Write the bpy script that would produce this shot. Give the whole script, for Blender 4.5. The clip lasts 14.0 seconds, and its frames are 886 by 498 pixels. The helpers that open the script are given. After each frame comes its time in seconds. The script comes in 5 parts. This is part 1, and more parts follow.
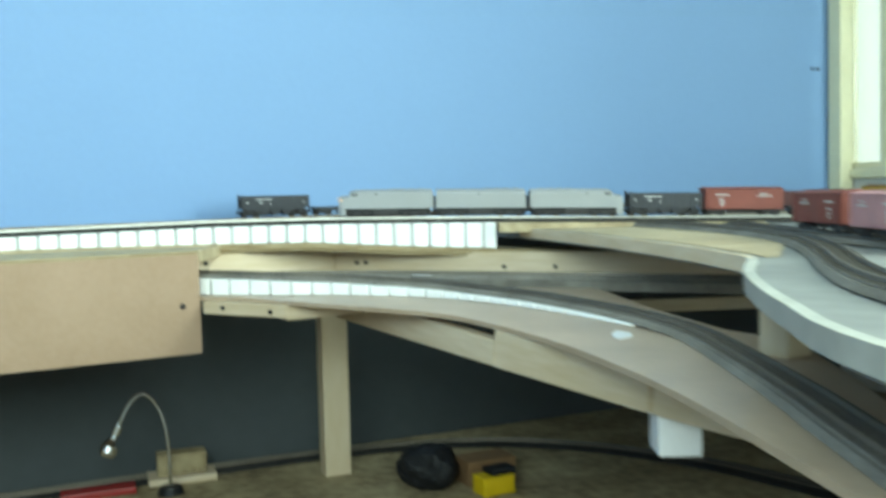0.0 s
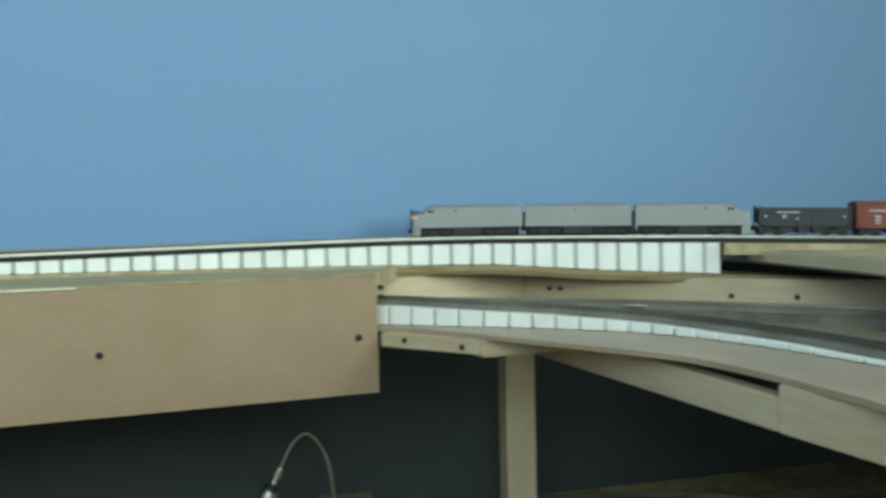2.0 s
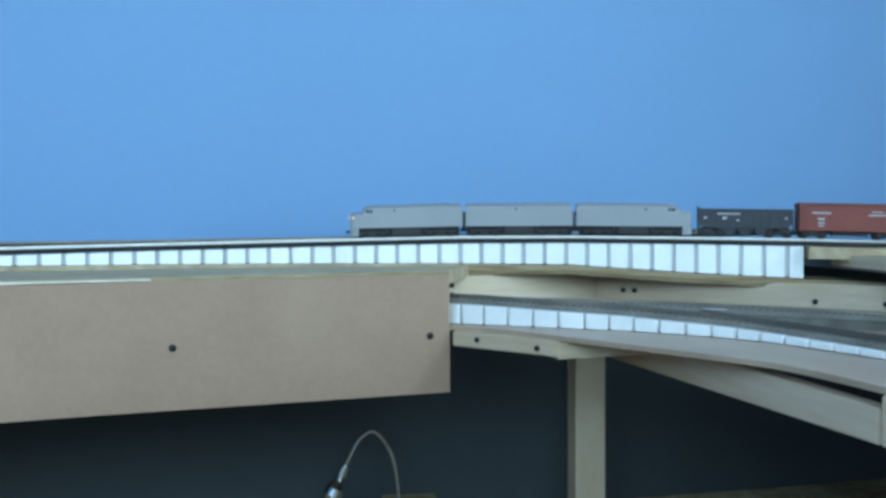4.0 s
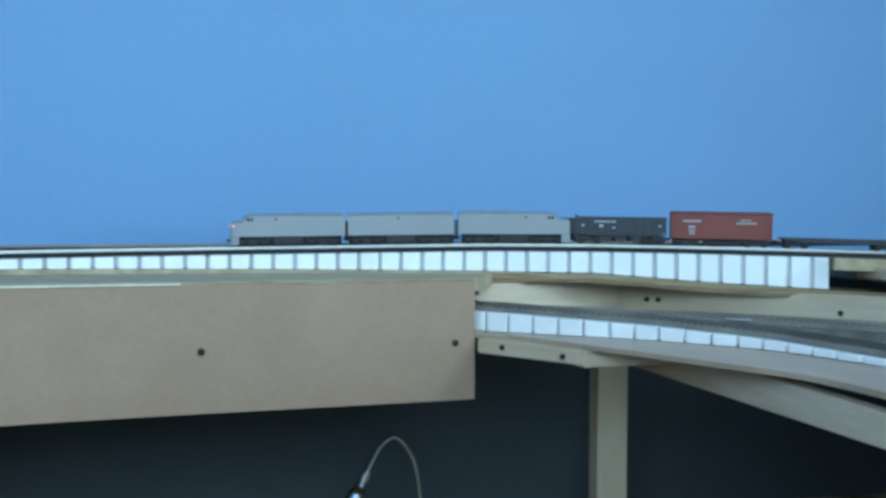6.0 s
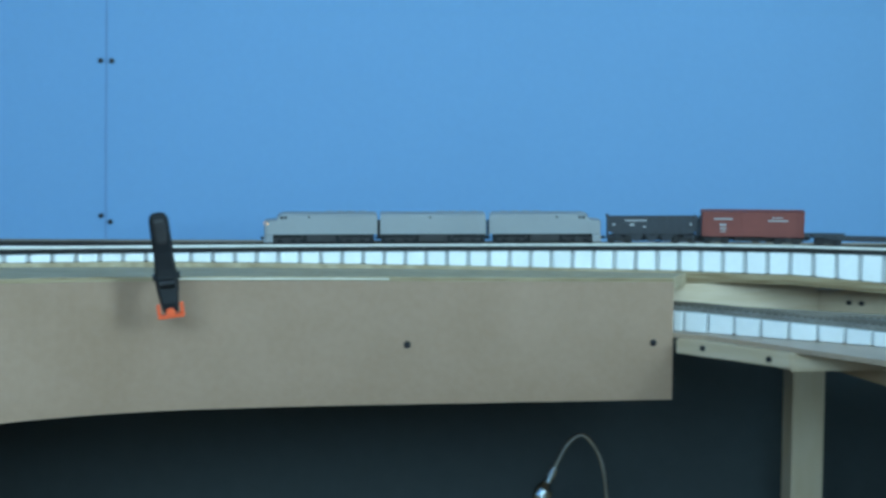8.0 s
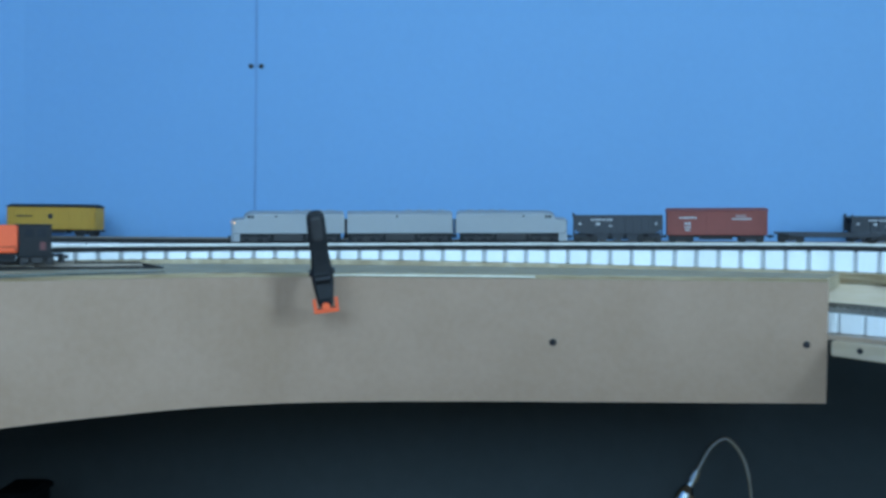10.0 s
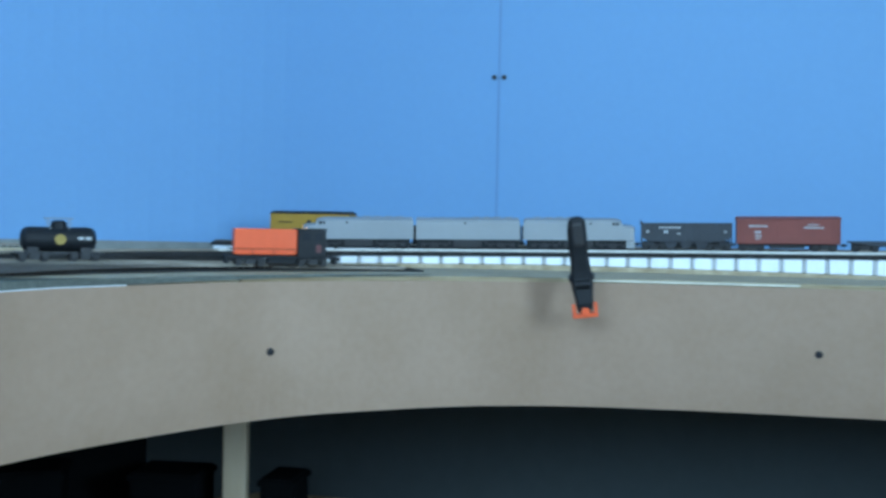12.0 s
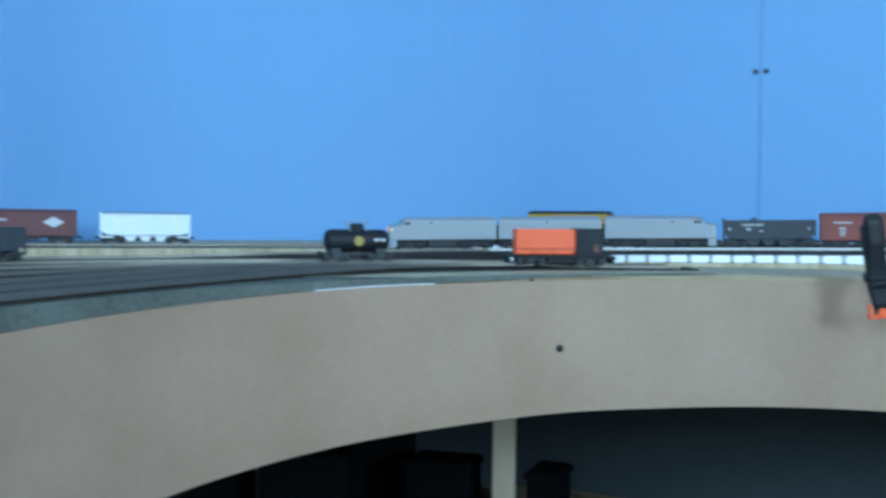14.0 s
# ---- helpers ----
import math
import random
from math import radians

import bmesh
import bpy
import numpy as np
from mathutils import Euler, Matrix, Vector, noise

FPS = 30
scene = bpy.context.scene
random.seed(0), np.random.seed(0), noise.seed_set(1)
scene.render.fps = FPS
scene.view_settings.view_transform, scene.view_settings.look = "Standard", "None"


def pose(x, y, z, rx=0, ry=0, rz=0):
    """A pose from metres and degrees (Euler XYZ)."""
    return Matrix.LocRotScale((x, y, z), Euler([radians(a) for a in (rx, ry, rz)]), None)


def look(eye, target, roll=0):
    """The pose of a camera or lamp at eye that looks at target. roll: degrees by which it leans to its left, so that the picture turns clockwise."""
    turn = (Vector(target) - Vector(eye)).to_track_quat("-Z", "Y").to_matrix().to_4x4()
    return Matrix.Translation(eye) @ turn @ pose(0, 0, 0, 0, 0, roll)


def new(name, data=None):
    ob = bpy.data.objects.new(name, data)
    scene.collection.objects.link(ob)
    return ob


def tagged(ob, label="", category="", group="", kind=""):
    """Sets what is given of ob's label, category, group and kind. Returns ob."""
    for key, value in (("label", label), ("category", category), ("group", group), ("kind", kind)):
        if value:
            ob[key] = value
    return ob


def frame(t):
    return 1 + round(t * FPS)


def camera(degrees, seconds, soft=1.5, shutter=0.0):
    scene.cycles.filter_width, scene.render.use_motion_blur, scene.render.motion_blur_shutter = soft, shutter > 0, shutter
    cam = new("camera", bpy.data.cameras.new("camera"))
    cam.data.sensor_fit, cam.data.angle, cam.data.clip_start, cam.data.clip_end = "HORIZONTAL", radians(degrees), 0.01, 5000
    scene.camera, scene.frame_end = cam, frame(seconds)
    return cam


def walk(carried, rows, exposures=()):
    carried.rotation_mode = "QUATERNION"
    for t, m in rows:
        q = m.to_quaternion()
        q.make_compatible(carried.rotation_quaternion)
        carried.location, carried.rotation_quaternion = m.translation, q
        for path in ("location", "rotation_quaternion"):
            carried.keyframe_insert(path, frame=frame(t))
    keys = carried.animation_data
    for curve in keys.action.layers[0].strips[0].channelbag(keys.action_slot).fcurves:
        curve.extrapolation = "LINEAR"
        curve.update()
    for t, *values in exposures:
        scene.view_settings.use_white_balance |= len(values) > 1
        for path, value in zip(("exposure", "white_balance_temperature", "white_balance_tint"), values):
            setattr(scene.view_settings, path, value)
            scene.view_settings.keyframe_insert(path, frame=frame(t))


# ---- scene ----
LAMP_R, LAMP_B = 96.0, 39.0
TINT = (0.50, 0.775, 1.0)
cam = camera(49.9, 14.0, soft=3.1, shutter=0.6)

PATH = [
    (0, (0.0100, -0.1617, 1.0713), (0.4941, 1.7755, 0.9572), -1.45),
    (0.5, (0.0070, -0.0396, 1.0722), (0.4019, 1.9206, 1.0306), -1.11),
    (1, (0.0040, 0.0253, 1.0695), (0.3671, 1.9914, 1.0158), -1.04),
    (1.5, (-0.0180, 0.0552, 1.0638), (0.2929, 2.0298, 0.9978), -1.47),
    (2, (-0.0450, 0.0722, 1.0653), (0.1710, 2.0595, 1.0011), -1.24),
    (2.5, (-0.0630, 0.0892, 1.0639), (0.0690, 2.0837, 0.9974), -0.90),
    (3, (-0.0660, 0.0972, 1.0627), (0.0400, 2.0933, 0.9962), -0.62),
    (5.5, (-0.0790, 0.0942, 1.0618), (0.0310, 2.0905, 1.0103), 0.18),
    (6, (-0.0840, 0.0912, 1.0639), (-0.0080, 2.0892, 1.0143), 0.26),
    (6.5, (-0.0960, 0.0841, 1.0580), (-0.0950, 2.0833, 1.0045), 0.40),
    (7, (-0.1140, 0.0801, 1.0601), (-0.2000, 2.0773, 0.9996), 0.84),
    (7.5, (-0.1370, 0.0771, 1.0612), (-0.2960, 2.0699, 1.0018), 0.68),
    (8, (-0.1490, 0.0722, 1.0623), (-0.3760, 2.0585, 1.0081), 0.74),
    (8.5, (-0.1670, 0.0592, 1.0647), (-0.4630, 2.0365, 1.0136), 0.89),
    (8.7, (-0.1700, 0.0592, 1.0637), (-0.4850, 2.0336, 1.0127), 1.07),
    (11, (-0.2060, 0.0439, 1.0521), (-0.8588, 1.9339, 1.0092), 0.53),
    (11.5, (-0.2280, 0.0268, 1.0495), (-0.9912, 1.8751, 1.0147), 0.95),
    (12, (-0.2390, 0.0189, 1.0507), (-1.0989, 1.8242, 1.0130), 1.18),
    (12.5, (-0.2500, 0.0059, 1.0520), (-1.1882, 1.7716, 1.0073), 0.92),
    (13, (-0.2680, -0.0132, 1.0505), (-1.2851, 1.7083, 1.0039), 0.86),
    (13.5, (-0.2790, -0.0262, 1.0488), (-1.3978, 1.6307, 0.9949), 0.69),
    (14, (-0.2990, -0.0511, 1.0515), (-1.5233, 1.5296, 1.0035), 0.61),
]
EXPOSURES = [
    (0.0, 0.55, 10000, 2), (0.3, 0.30, 9000, 5), (0.5, 0.04, 8000, 4), (1.0, -0.20, 6900, 3), (1.5, -0.36, 7900, 3), (2.0, -0.28, 10400, 3), (2.5, -0.28, 10400, 3),
    (3.0, -0.20, 8000, 5), (3.6, -0.13, 6800, 7), (5.5, -0.28, 6500, 6), (6.5, -0.23, 6500, 5), (7.5, -0.23, 6500, -4), (8.5, -0.44, 6300, 1), (11.0, -0.28, 6000, 8),
    (12.0, -0.18, 6100, 6), (12.5, -0.10, 6200, 6), (13.5, -0.10, 6000, 6), (14.0, -0.04, 6000, 5),
]
walk(cam, [(t, look(eye, target, roll)) for t, eye, target, roll in PATH], EXPOSURES)

# ---- world, light, exposure ----
world = bpy.data.worlds.new("world")
scene.world = world
world.use_nodes = True
_n = world.node_tree.nodes
_sky = _n.new("ShaderNodeTexSky")
_sky.sky_type, _sky.sun_disc = "NISHITA", False
_sky.sun_elevation, _sky.sun_rotation = radians(38), radians(120)
world.node_tree.links.new(_sky.outputs[0], _n["Background"].inputs[0])
_n["Background"].inputs[1].default_value = 0.15


def area_lamp(name, power, w, h, m, colour):
    data = bpy.data.lights.new(name, "AREA")
    data.shape, data.size, data.size_y, data.energy, data.color = "RECTANGLE", w, h, power, colour
    ob = new(name, data)
    ob.matrix_world = m
    return ob


sun_data = bpy.data.lights.new("sun", "SUN")
sun_data.energy, sun_data.angle, sun_data.color = 1.2, radians(12), (1.0, 0.95, 0.88)
sun = new("sun", sun_data)
sun.matrix_world = look((6, -3, 6), (0, 0, 1))
# added area lamps at two unseen wall openings, standing in for the room's light
area_lamp("added_light_right", LAMP_R, 0.76, 0.95, look((2.247, -0.068, 1.66), (0.28, -0.42, 1.30)), TINT)
area_lamp("added_light_back", LAMP_B, 1.5, 0.76, look((-0.35, -0.98, 1.64), (-0.05, 1.3, 0.95)), TINT)


# ---- materials ----
def material(name, colour, rough=0.6, metal=0.0, grain=0.12, scale=60.0, stain=0.1, stain_scale=6.0, bump=0.15,
             stretch=(1, 1, 1), glow=None, second=None, per_piece=0.0, sheen=0.5):
    m = bpy.data.materials.new(name)
    m.use_nodes = True
    nt = m.node_tree
    b = nt.nodes["Principled BSDF"]
    link = nt.links.new
    tc = nt.nodes.new("ShaderNodeTexCoord")
    mp = nt.nodes.new("ShaderNodeMapping")
    mp.inputs["Scale"].default_value = stretch
    link(tc.outputs["Object"], mp.inputs[0])
    fine, wide = nt.nodes.new("ShaderNodeTexNoise"), nt.nodes.new("ShaderNodeTexNoise")
    fine.inputs["Scale"].default_value, fine.inputs["Detail"].default_value = scale, 5
    wide.inputs["Scale"].default_value, wide.inputs["Detail"].default_value = stain_scale, 3
    link(mp.outputs[0], fine.inputs["Vector"])
    link(mp.outputs[0], wide.inputs["Vector"])
    dark = tuple(c * 0.45 for c in colour) if second is None else second
    mixes = []
    for tex, amount in ((fine, grain), (wide, stain)):
        ramp = nt.nodes.new("ShaderNodeMapRange")
        ramp.inputs[1].default_value, ramp.inputs[2].default_value = 0.3, 0.72
        ramp.inputs[3].default_value, ramp.inputs[4].default_value = 0.0, min(1.0, amount * 2)
        link(tex.outputs[0], ramp.inputs[0])
        mixes.append(ramp)
    add = nt.nodes.new("ShaderNodeMath")
    add.use_clamp = True
    link(mixes[0].outputs[0], add.inputs[0])
    link(mixes[1].outputs[0], add.inputs[1])
    mix = nt.nodes.new("ShaderNodeMix")
    mix.data_type = "RGBA"
    mix.inputs[6].default_value, mix.inputs[7].default_value = (*colour, 1), (*dark, 1)
    link(add.outputs[0], mix.inputs[0])
    out = mix.outputs[2]
    if per_piece:
        info = nt.nodes.new("ShaderNodeObjectInfo")
        hsv = nt.nodes.new("ShaderNodeHueSaturation")
        r = nt.nodes.new("ShaderNodeMapRange")
        r.inputs[3].default_value, r.inputs[4].default_value = 1 - per_piece, 1 + per_piece
        link(info.outputs["Random"], r.inputs[0])
        link(r.outputs[0], hsv.inputs["Value"])
        link(out, hsv.inputs["Color"])
        out = hsv.outputs[0]
    link(out, b.inputs["Base Color"])
    b.inputs["Roughness"].default_value, b.inputs["Metallic"].default_value = rough, metal
    b.inputs["Specular IOR Level"].default_value = sheen
    if bump:
        bp = nt.nodes.new("ShaderNodeBump")
        bp.inputs["Strength"].default_value, bp.inputs["Distance"].default_value = bump, 0.0015
        link(fine.outputs[0], bp.inputs["Height"])
        link(bp.outputs[0], b.inputs["Normal"])
    if glow:
        b.inputs["Emission Color"].default_value, b.inputs["Emission Strength"].default_value = (*glow[0], 1), glow[1]
    return m


M_WALL = material("backdrop_paint", (0.200, 0.365, 0.605), 0.75, grain=0.02, scale=90, stain=0.05, stain_scale=1.2, bump=0.06, sheen=0.25)
# grey lower wall, with the shade under the benchwork put into the colour
M_GREYWALL = material("shaded_grey_wall", (0.075, 0.088, 0.095), 0.9, grain=0.06, scale=40, stain=0.12, stain_scale=2, bump=0.1, sheen=0.06)
M_ROOM = material("room_paint", (0.58, 0.58, 0.56), 0.8, grain=0.03, scale=30, stain=0.05, stain_scale=2, bump=0.05)
# for the unseen ceiling, set paler than the walls to bounce light on the decks
M_CEIL = material("bounce_ceiling_white", (0.84, 0.84, 0.83), 0.85, grain=0.03, scale=30, stain=0.04, stain_scale=2, bump=0.05)
M_FLOOR = material("floor_boards", (0.28, 0.2, 0.13), 0.6, grain=0.2, scale=20, stain=0.2, stain_scale=3)
M_HARD = material("hardboard", (0.360, 0.237, 0.168), 0.55, grain=0.12, scale=120, stain=0.2, stain_scale=12, bump=0.18,
                  second=(0.262, 0.163, 0.100), sheen=0.35)
M_PLY = material("plywood_face", (0.58, 0.475, 0.33), 0.7, grain=0.3, scale=42, stain=0.26, stain_scale=11, stretch=(0.7, 4.5, 1),
                 second=(0.31, 0.23, 0.14), sheen=0.2)
M_PLYEDGE = material("plywood_edge", (0.46, 0.37, 0.24), 0.75, grain=0.3, scale=70, stain=0.25, stain_scale=18, stretch=(0.3, 0.3, 7),
                     second=(0.19, 0.12, 0.06), sheen=0.06)
M_PINE = material("pine_lumber", (0.62, 0.505, 0.38), 0.6, grain=0.18, scale=45, stain=0.14, stain_scale=9, stretch=(1, 1, 0.22),
                  second=(0.45, 0.29, 0.13))
M_PINEH = material("pine_lumber_lying", (0.69, 0.57, 0.445), 0.6, grain=0.18, scale=60, stain=0.2, stain_scale=9, stretch=(0.25, 0.25, 2),
                   second=(0.44, 0.29, 0.14))
M_FOAM = material("white_foam", (0.92, 0.925, 0.93), 0.8, grain=0.04, scale=160, stain=0.03, stain_scale=30, bump=0.12, per_piece=0.03, sheen=0.06)
# greyer copy of the white foam: the shade in the slots is put into its colour
M_CORE = material("foam_core_slot_shade", (0.70, 0.71, 0.72), 0.9, grain=0.05, scale=160, stain=0.05, sheen=0.06)
M_BED = material("grey_roadbed", (0.055, 0.052, 0.05), 0.95, grain=0.35, scale=420, stain=0.2, stain_scale=20, bump=0.15, sheen=0.0)
M_CORK = material("worn_grey_cork", (0.155, 0.160, 0.140), 0.95, grain=0.3, scale=300, stain=0.3, stain_scale=14, bump=0.2, sheen=0.0)
M_TIE = material("dark_tie_plastic", (0.03, 0.024, 0.021), 0.9, grain=0.2, scale=200, stain=0.1, sheen=0.0)
M_TIEGREY = material("dusty_tie_plastic", (0.105, 0.095, 0.085), 0.9, grain=0.2, scale=200, stain=0.15, sheen=0.0)
M_RAIL = material("nickel_rail", (0.20, 0.17, 0.14), 0.5, 0.7, grain=0.1, scale=120, stain=0.2, stain_scale=20, bump=0.02)
M_BRIGHT = material("bright_nickel_rail", (0.40, 0.385, 0.36), 0.40, 0.85, grain=0.08, scale=120, stain=0.12, stain_scale=30, bump=0.02)
M_SILVER = material("silver_grey_paint", (0.285, 0.295, 0.31), 0.45, 0.1, grain=0.03, scale=200, stain=0.06, stain_scale=22, bump=0.03)
M_BLACK = material("black_plastic", (0.012, 0.013, 0.016), 0.55, grain=0.1, scale=200, stain=0.1, stain_scale=30, bump=0.05, sheen=0.25)
M_TRUCK = material("truck_grey_black", (0.028, 0.026, 0.029), 0.6, grain=0.2, scale=300, stain=0.25, stain_scale=60, bump=0.1)
M_GLASS = material("dark_cab_glass", (0.012, 0.014, 0.02), 0.12, grain=0, stain=0, bump=0)
M_HOPPER = material("black_hopper_paint", (0.032, 0.036, 0.048), 0.55, grain=0.15, scale=200, stain=0.2, stain_scale=35, bump=0.05)
M_BOXRED = material("boxcar_red_paint", (0.225, 0.048, 0.035), 0.55, grain=0.06, scale=200, stain=0.12, stain_scale=30, bump=0.05)
M_MAROON = material("maroon_paint", (0.13, 0.035, 0.035), 0.6, grain=0.08, scale=200, stain=0.12, stain_scale=30, bump=0.05)
M_PINK = material("faded_pink_paint", (0.55, 0.26, 0.27), 0.6, grain=0.08, scale=200, stain=0.12, stain_scale=30, bump=0.05)
M_YELLOW = material("reefer_yellow_paint", (0.50, 0.275, 0.03), 0.5, grain=0.05, scale=200, stain=0.1, stain_scale=30, bump=0.05)
M_ORANGE = material("bright_orange_paint", (0.80, 0.10, 0.02), 0.45, grain=0.04, scale=200, stain=0.05, stain_scale=30, bump=0.03)
M_SPLINT = material("fresh_split_wood", (0.80, 0.74, 0.62), 0.7, grain=0.15, scale=90, stain=0.15, stain_scale=30, bump=0.1, sheen=0.1)
M_WHITE = material("white_car_paint", (0.75, 0.76, 0.78), 0.5, grain=0.04, scale=200, stain=0.08, stain_scale=30, bump=0.03)
M_LETTER = material("white_lettering", (0.55, 0.55, 0.56), 0.6, grain=0.1, scale=900, stain=0.1, bump=0)
M_GOLD = material("yellow_lettering", (0.36, 0.24, 0.05), 0.6, grain=0.1, scale=900, stain=0.1, bump=0)
M_HEAD = material("headlight_lens", (0.9, 0.6, 0.35), 0.2, grain=0, stain=0, bump=0, glow=((1.0, 0.42, 0.16), 0.9))
M_CHROME = material("chrome_tube", (0.78, 0.8, 0.82), 0.16, 1.0, grain=0.02, stain=0.03, bump=0.0)
M_SCREW = material("black_screw", (0.03, 0.03, 0.035), 0.4, 0.6, grain=0.1, stain=0.1, bump=0.05)
M_TRIM = material("cream_trim_paint", (0.72, 0.66, 0.46), 0.5, grain=0.04, scale=60, stain=0.08, stain_scale=8, bump=0.05)
M_DECKGREY = material("grey_painted_plywood", (0.27, 0.275, 0.265), 0.65, grain=0.16, scale=40, stain=0.2, stain_scale=7, bump=0.1, sheen=0.25)
M_OSB = material("table_board", (0.50, 0.40, 0.25), 0.7, grain=0.3, scale=45, stain=0.3, stain_scale=9, second=(0.17, 0.12, 0.07), sheen=0.06)
M_BOARD = material("smooth_hardboard", (0.50, 0.365, 0.27), 0.36, grain=0.1, scale=150, stain=0.2, stain_scale=12, bump=0.05, second=(0.27, 0.19, 0.13))
M_GREYEDGE = material("worn_grey_edge", (0.50, 0.49, 0.44), 0.6, grain=0.14, scale=60, stain=0.25, stain_scale=12, bump=0.1)
M_BALLAST = material("mid_grey_roadbed", (0.29, 0.265, 0.235), 0.9, grain=0.35, scale=420, stain=0.25, stain_scale=20, bump=0.15, sheen=0.02)
M_GREYPLY = material("grey_stained_plywood", (0.22, 0.21, 0.19), 0.85, grain=0.25, scale=60, stain=0.3, stain_scale=14, second=(0.10, 0.09, 0.08), sheen=0.05)
M_REDPL = material("red_plastic", (0.35, 0.02, 0.02), 0.4, grain=0.05, stain=0.1)
M_SEAM = material("backdrop_seam", (0.165, 0.29, 0.50), 0.8, grain=0.05, stain=0.05, bump=0)
M_TOOLY = material("yellow_tool_plastic", (0.72, 0.46, 0.02), 0.4, grain=0.05, stain=0.1)
M_DARKBOX = material("dull_black_card", (0.007, 0.008, 0.009), 0.95, grain=0.1, stain=0.2, bump=0.1, sheen=0.0)
M_BROWN = material("brown_cardboard", (0.25, 0.13, 0.06), 0.8, grain=0.15, stain=0.2)


# ---- shape helpers ----
def mesh_of(bm, name, mat):
    bmesh.ops.recalc_face_normals(bm, faces=bm.faces)
    me = bpy.data.meshes.new(name)
    bm.to_mesh(me)
    bm.free()
    me.materials.append(mat)
    return me


def part(name, bm, mat, parent, label="", m=None):
    ob = new(name, mesh_of(bm, name, mat))
    ob.parent = parent
    if m is not None:
        ob.matrix_local = m
    if label:
        ob["label"] = label
    return ob


def thing(name, label, category, m, group="", kind=""):
    ob = new(name)
    ob.empty_display_size = 0.02
    ob.matrix_world = m
    return tagged(ob, label, category, group, kind)


def solo(name, bm, mat, label, category, m=None, group="", kind=""):
    ob = new(name, mesh_of(bm, name, mat))
    if m is not None:
        ob.matrix_world = m
    return tagged(ob, label, category, group, kind)


def add_box(bm, x0, x1, y0, y1, z0, z1, bevel=0.0):
    vs = [bm.verts.new((x, y, z)) for x in (x0, x1) for y in (y0, y1) for z in (z0, z1)]
    fs = [bm.faces.new([vs[i] for i in f]) for f in
          ((0, 1, 3, 2), (4, 6, 7, 5), (0, 4, 5, 1), (2, 3, 7, 6), (0, 2, 6, 4), (1, 5, 7, 3))]
    if bevel:
        es = list({e for f in fs for e in f.edges})
        bmesh.ops.bevel(bm, geom=es, offset=bevel, segments=2, affect="EDGES", profile=0.6)
    return bm


def box(x0, x1, y0, y1, z0, z1, bevel=0.0):
    return add_box(bmesh.new(), x0, x1, y0, y1, z0, z1, bevel)


def add_cyl(bm, p, q, r0, r1=None, n=12, caps=True):
    p, q = Vector(p), Vector(q)
    r1 = r0 if r1 is None else r1
    turn = (q - p).to_track_quat("Z", "Y").to_matrix()
    rings = []
    for c, r in ((p, r0), (q, r1)):
        rings.append([bm.verts.new(c + turn @ Vector((r * math.cos(a), r * math.sin(a), 0)))
                      for a in (2 * math.pi * i / n for i in range(n))])
    for i in range(n):
        bm.faces.new((rings[0][i], rings[0][(i + 1) % n], rings[1][(i + 1) % n], rings[1][i]))
    if caps:
        bm.faces.new(rings[0][::-1])
        bm.faces.new(rings[1])
    return bm


def loft(rings, bm=None):
    """Closed skin over rings of equal count, capped at both ends."""
    bm = bm or bmesh.new()
    made = [[bm.verts.new(v) for v in ring] for ring in rings]
    n = len(made[0])
    for a, b in zip(made, made[1:]):
        for i in range(n):
            bm.faces.new((a[i], a[(i + 1) % n], b[(i + 1) % n], b[i]))
    bm.faces.new(made[0][::-1])
    bm.faces.new(made[-1])
    return bm


def tube(points, r, bm=None, n=10):
    pts = [Vector(p) for p in points]
    rings = []
    for i, p in enumerate(pts):
        d = (pts[min(i + 1, len(pts) - 1)] - pts[max(i - 1, 0)]).normalized()
        side = d.cross(Vector((0, 1, 0.01))).normalized()
        up = side.cross(d)
        rings.append([p + r * (math.cos(a) * side + math.sin(a) * up) for a in (2 * math.pi * k / n for k in range(n))])
    return loft(rings, bm)


def spline(ctrl, step=0.01):
    """Points about step apart on a smooth curve through the control points."""
    c = [Vector(p) for p in ctrl]
    c = [2 * c[0] - c[1]] + c + [2 * c[-1] - c[-2]]
    out = []
    for i in range(1, len(c) - 2):
        k = max(1, int((c[i + 1] - c[i]).length / step))
        for j in range(k):
            t = j / k
            a, b, d, e = c[i - 1:i + 3]
            out.append(0.5 * (2 * b + (d - a) * t + (2 * a - 5 * b + 4 * d - e) * t * t + (3 * b - a - 3 * d + e) * t ** 3))
    out.append(c[-2])
    return out


def sides(pts):
    """Unit vectors to the right of the way along the points, in plan."""
    res = []
    for i in range(len(pts)):
        d = pts[min(i + 1, len(pts) - 1)] - pts[max(i - 1, 0)]
        res.append(Vector((d.y, -d.x, 0)).normalized())
    return res


def sweep(pts, profile, bm=None):
    """profile: (offset to the right, height) pairs round a closed section."""
    rings = [[p + s * o + Vector((0, 0, h)) for o, h in profile] for p, s in zip(pts, sides(pts))]
    return loft(rings, bm)


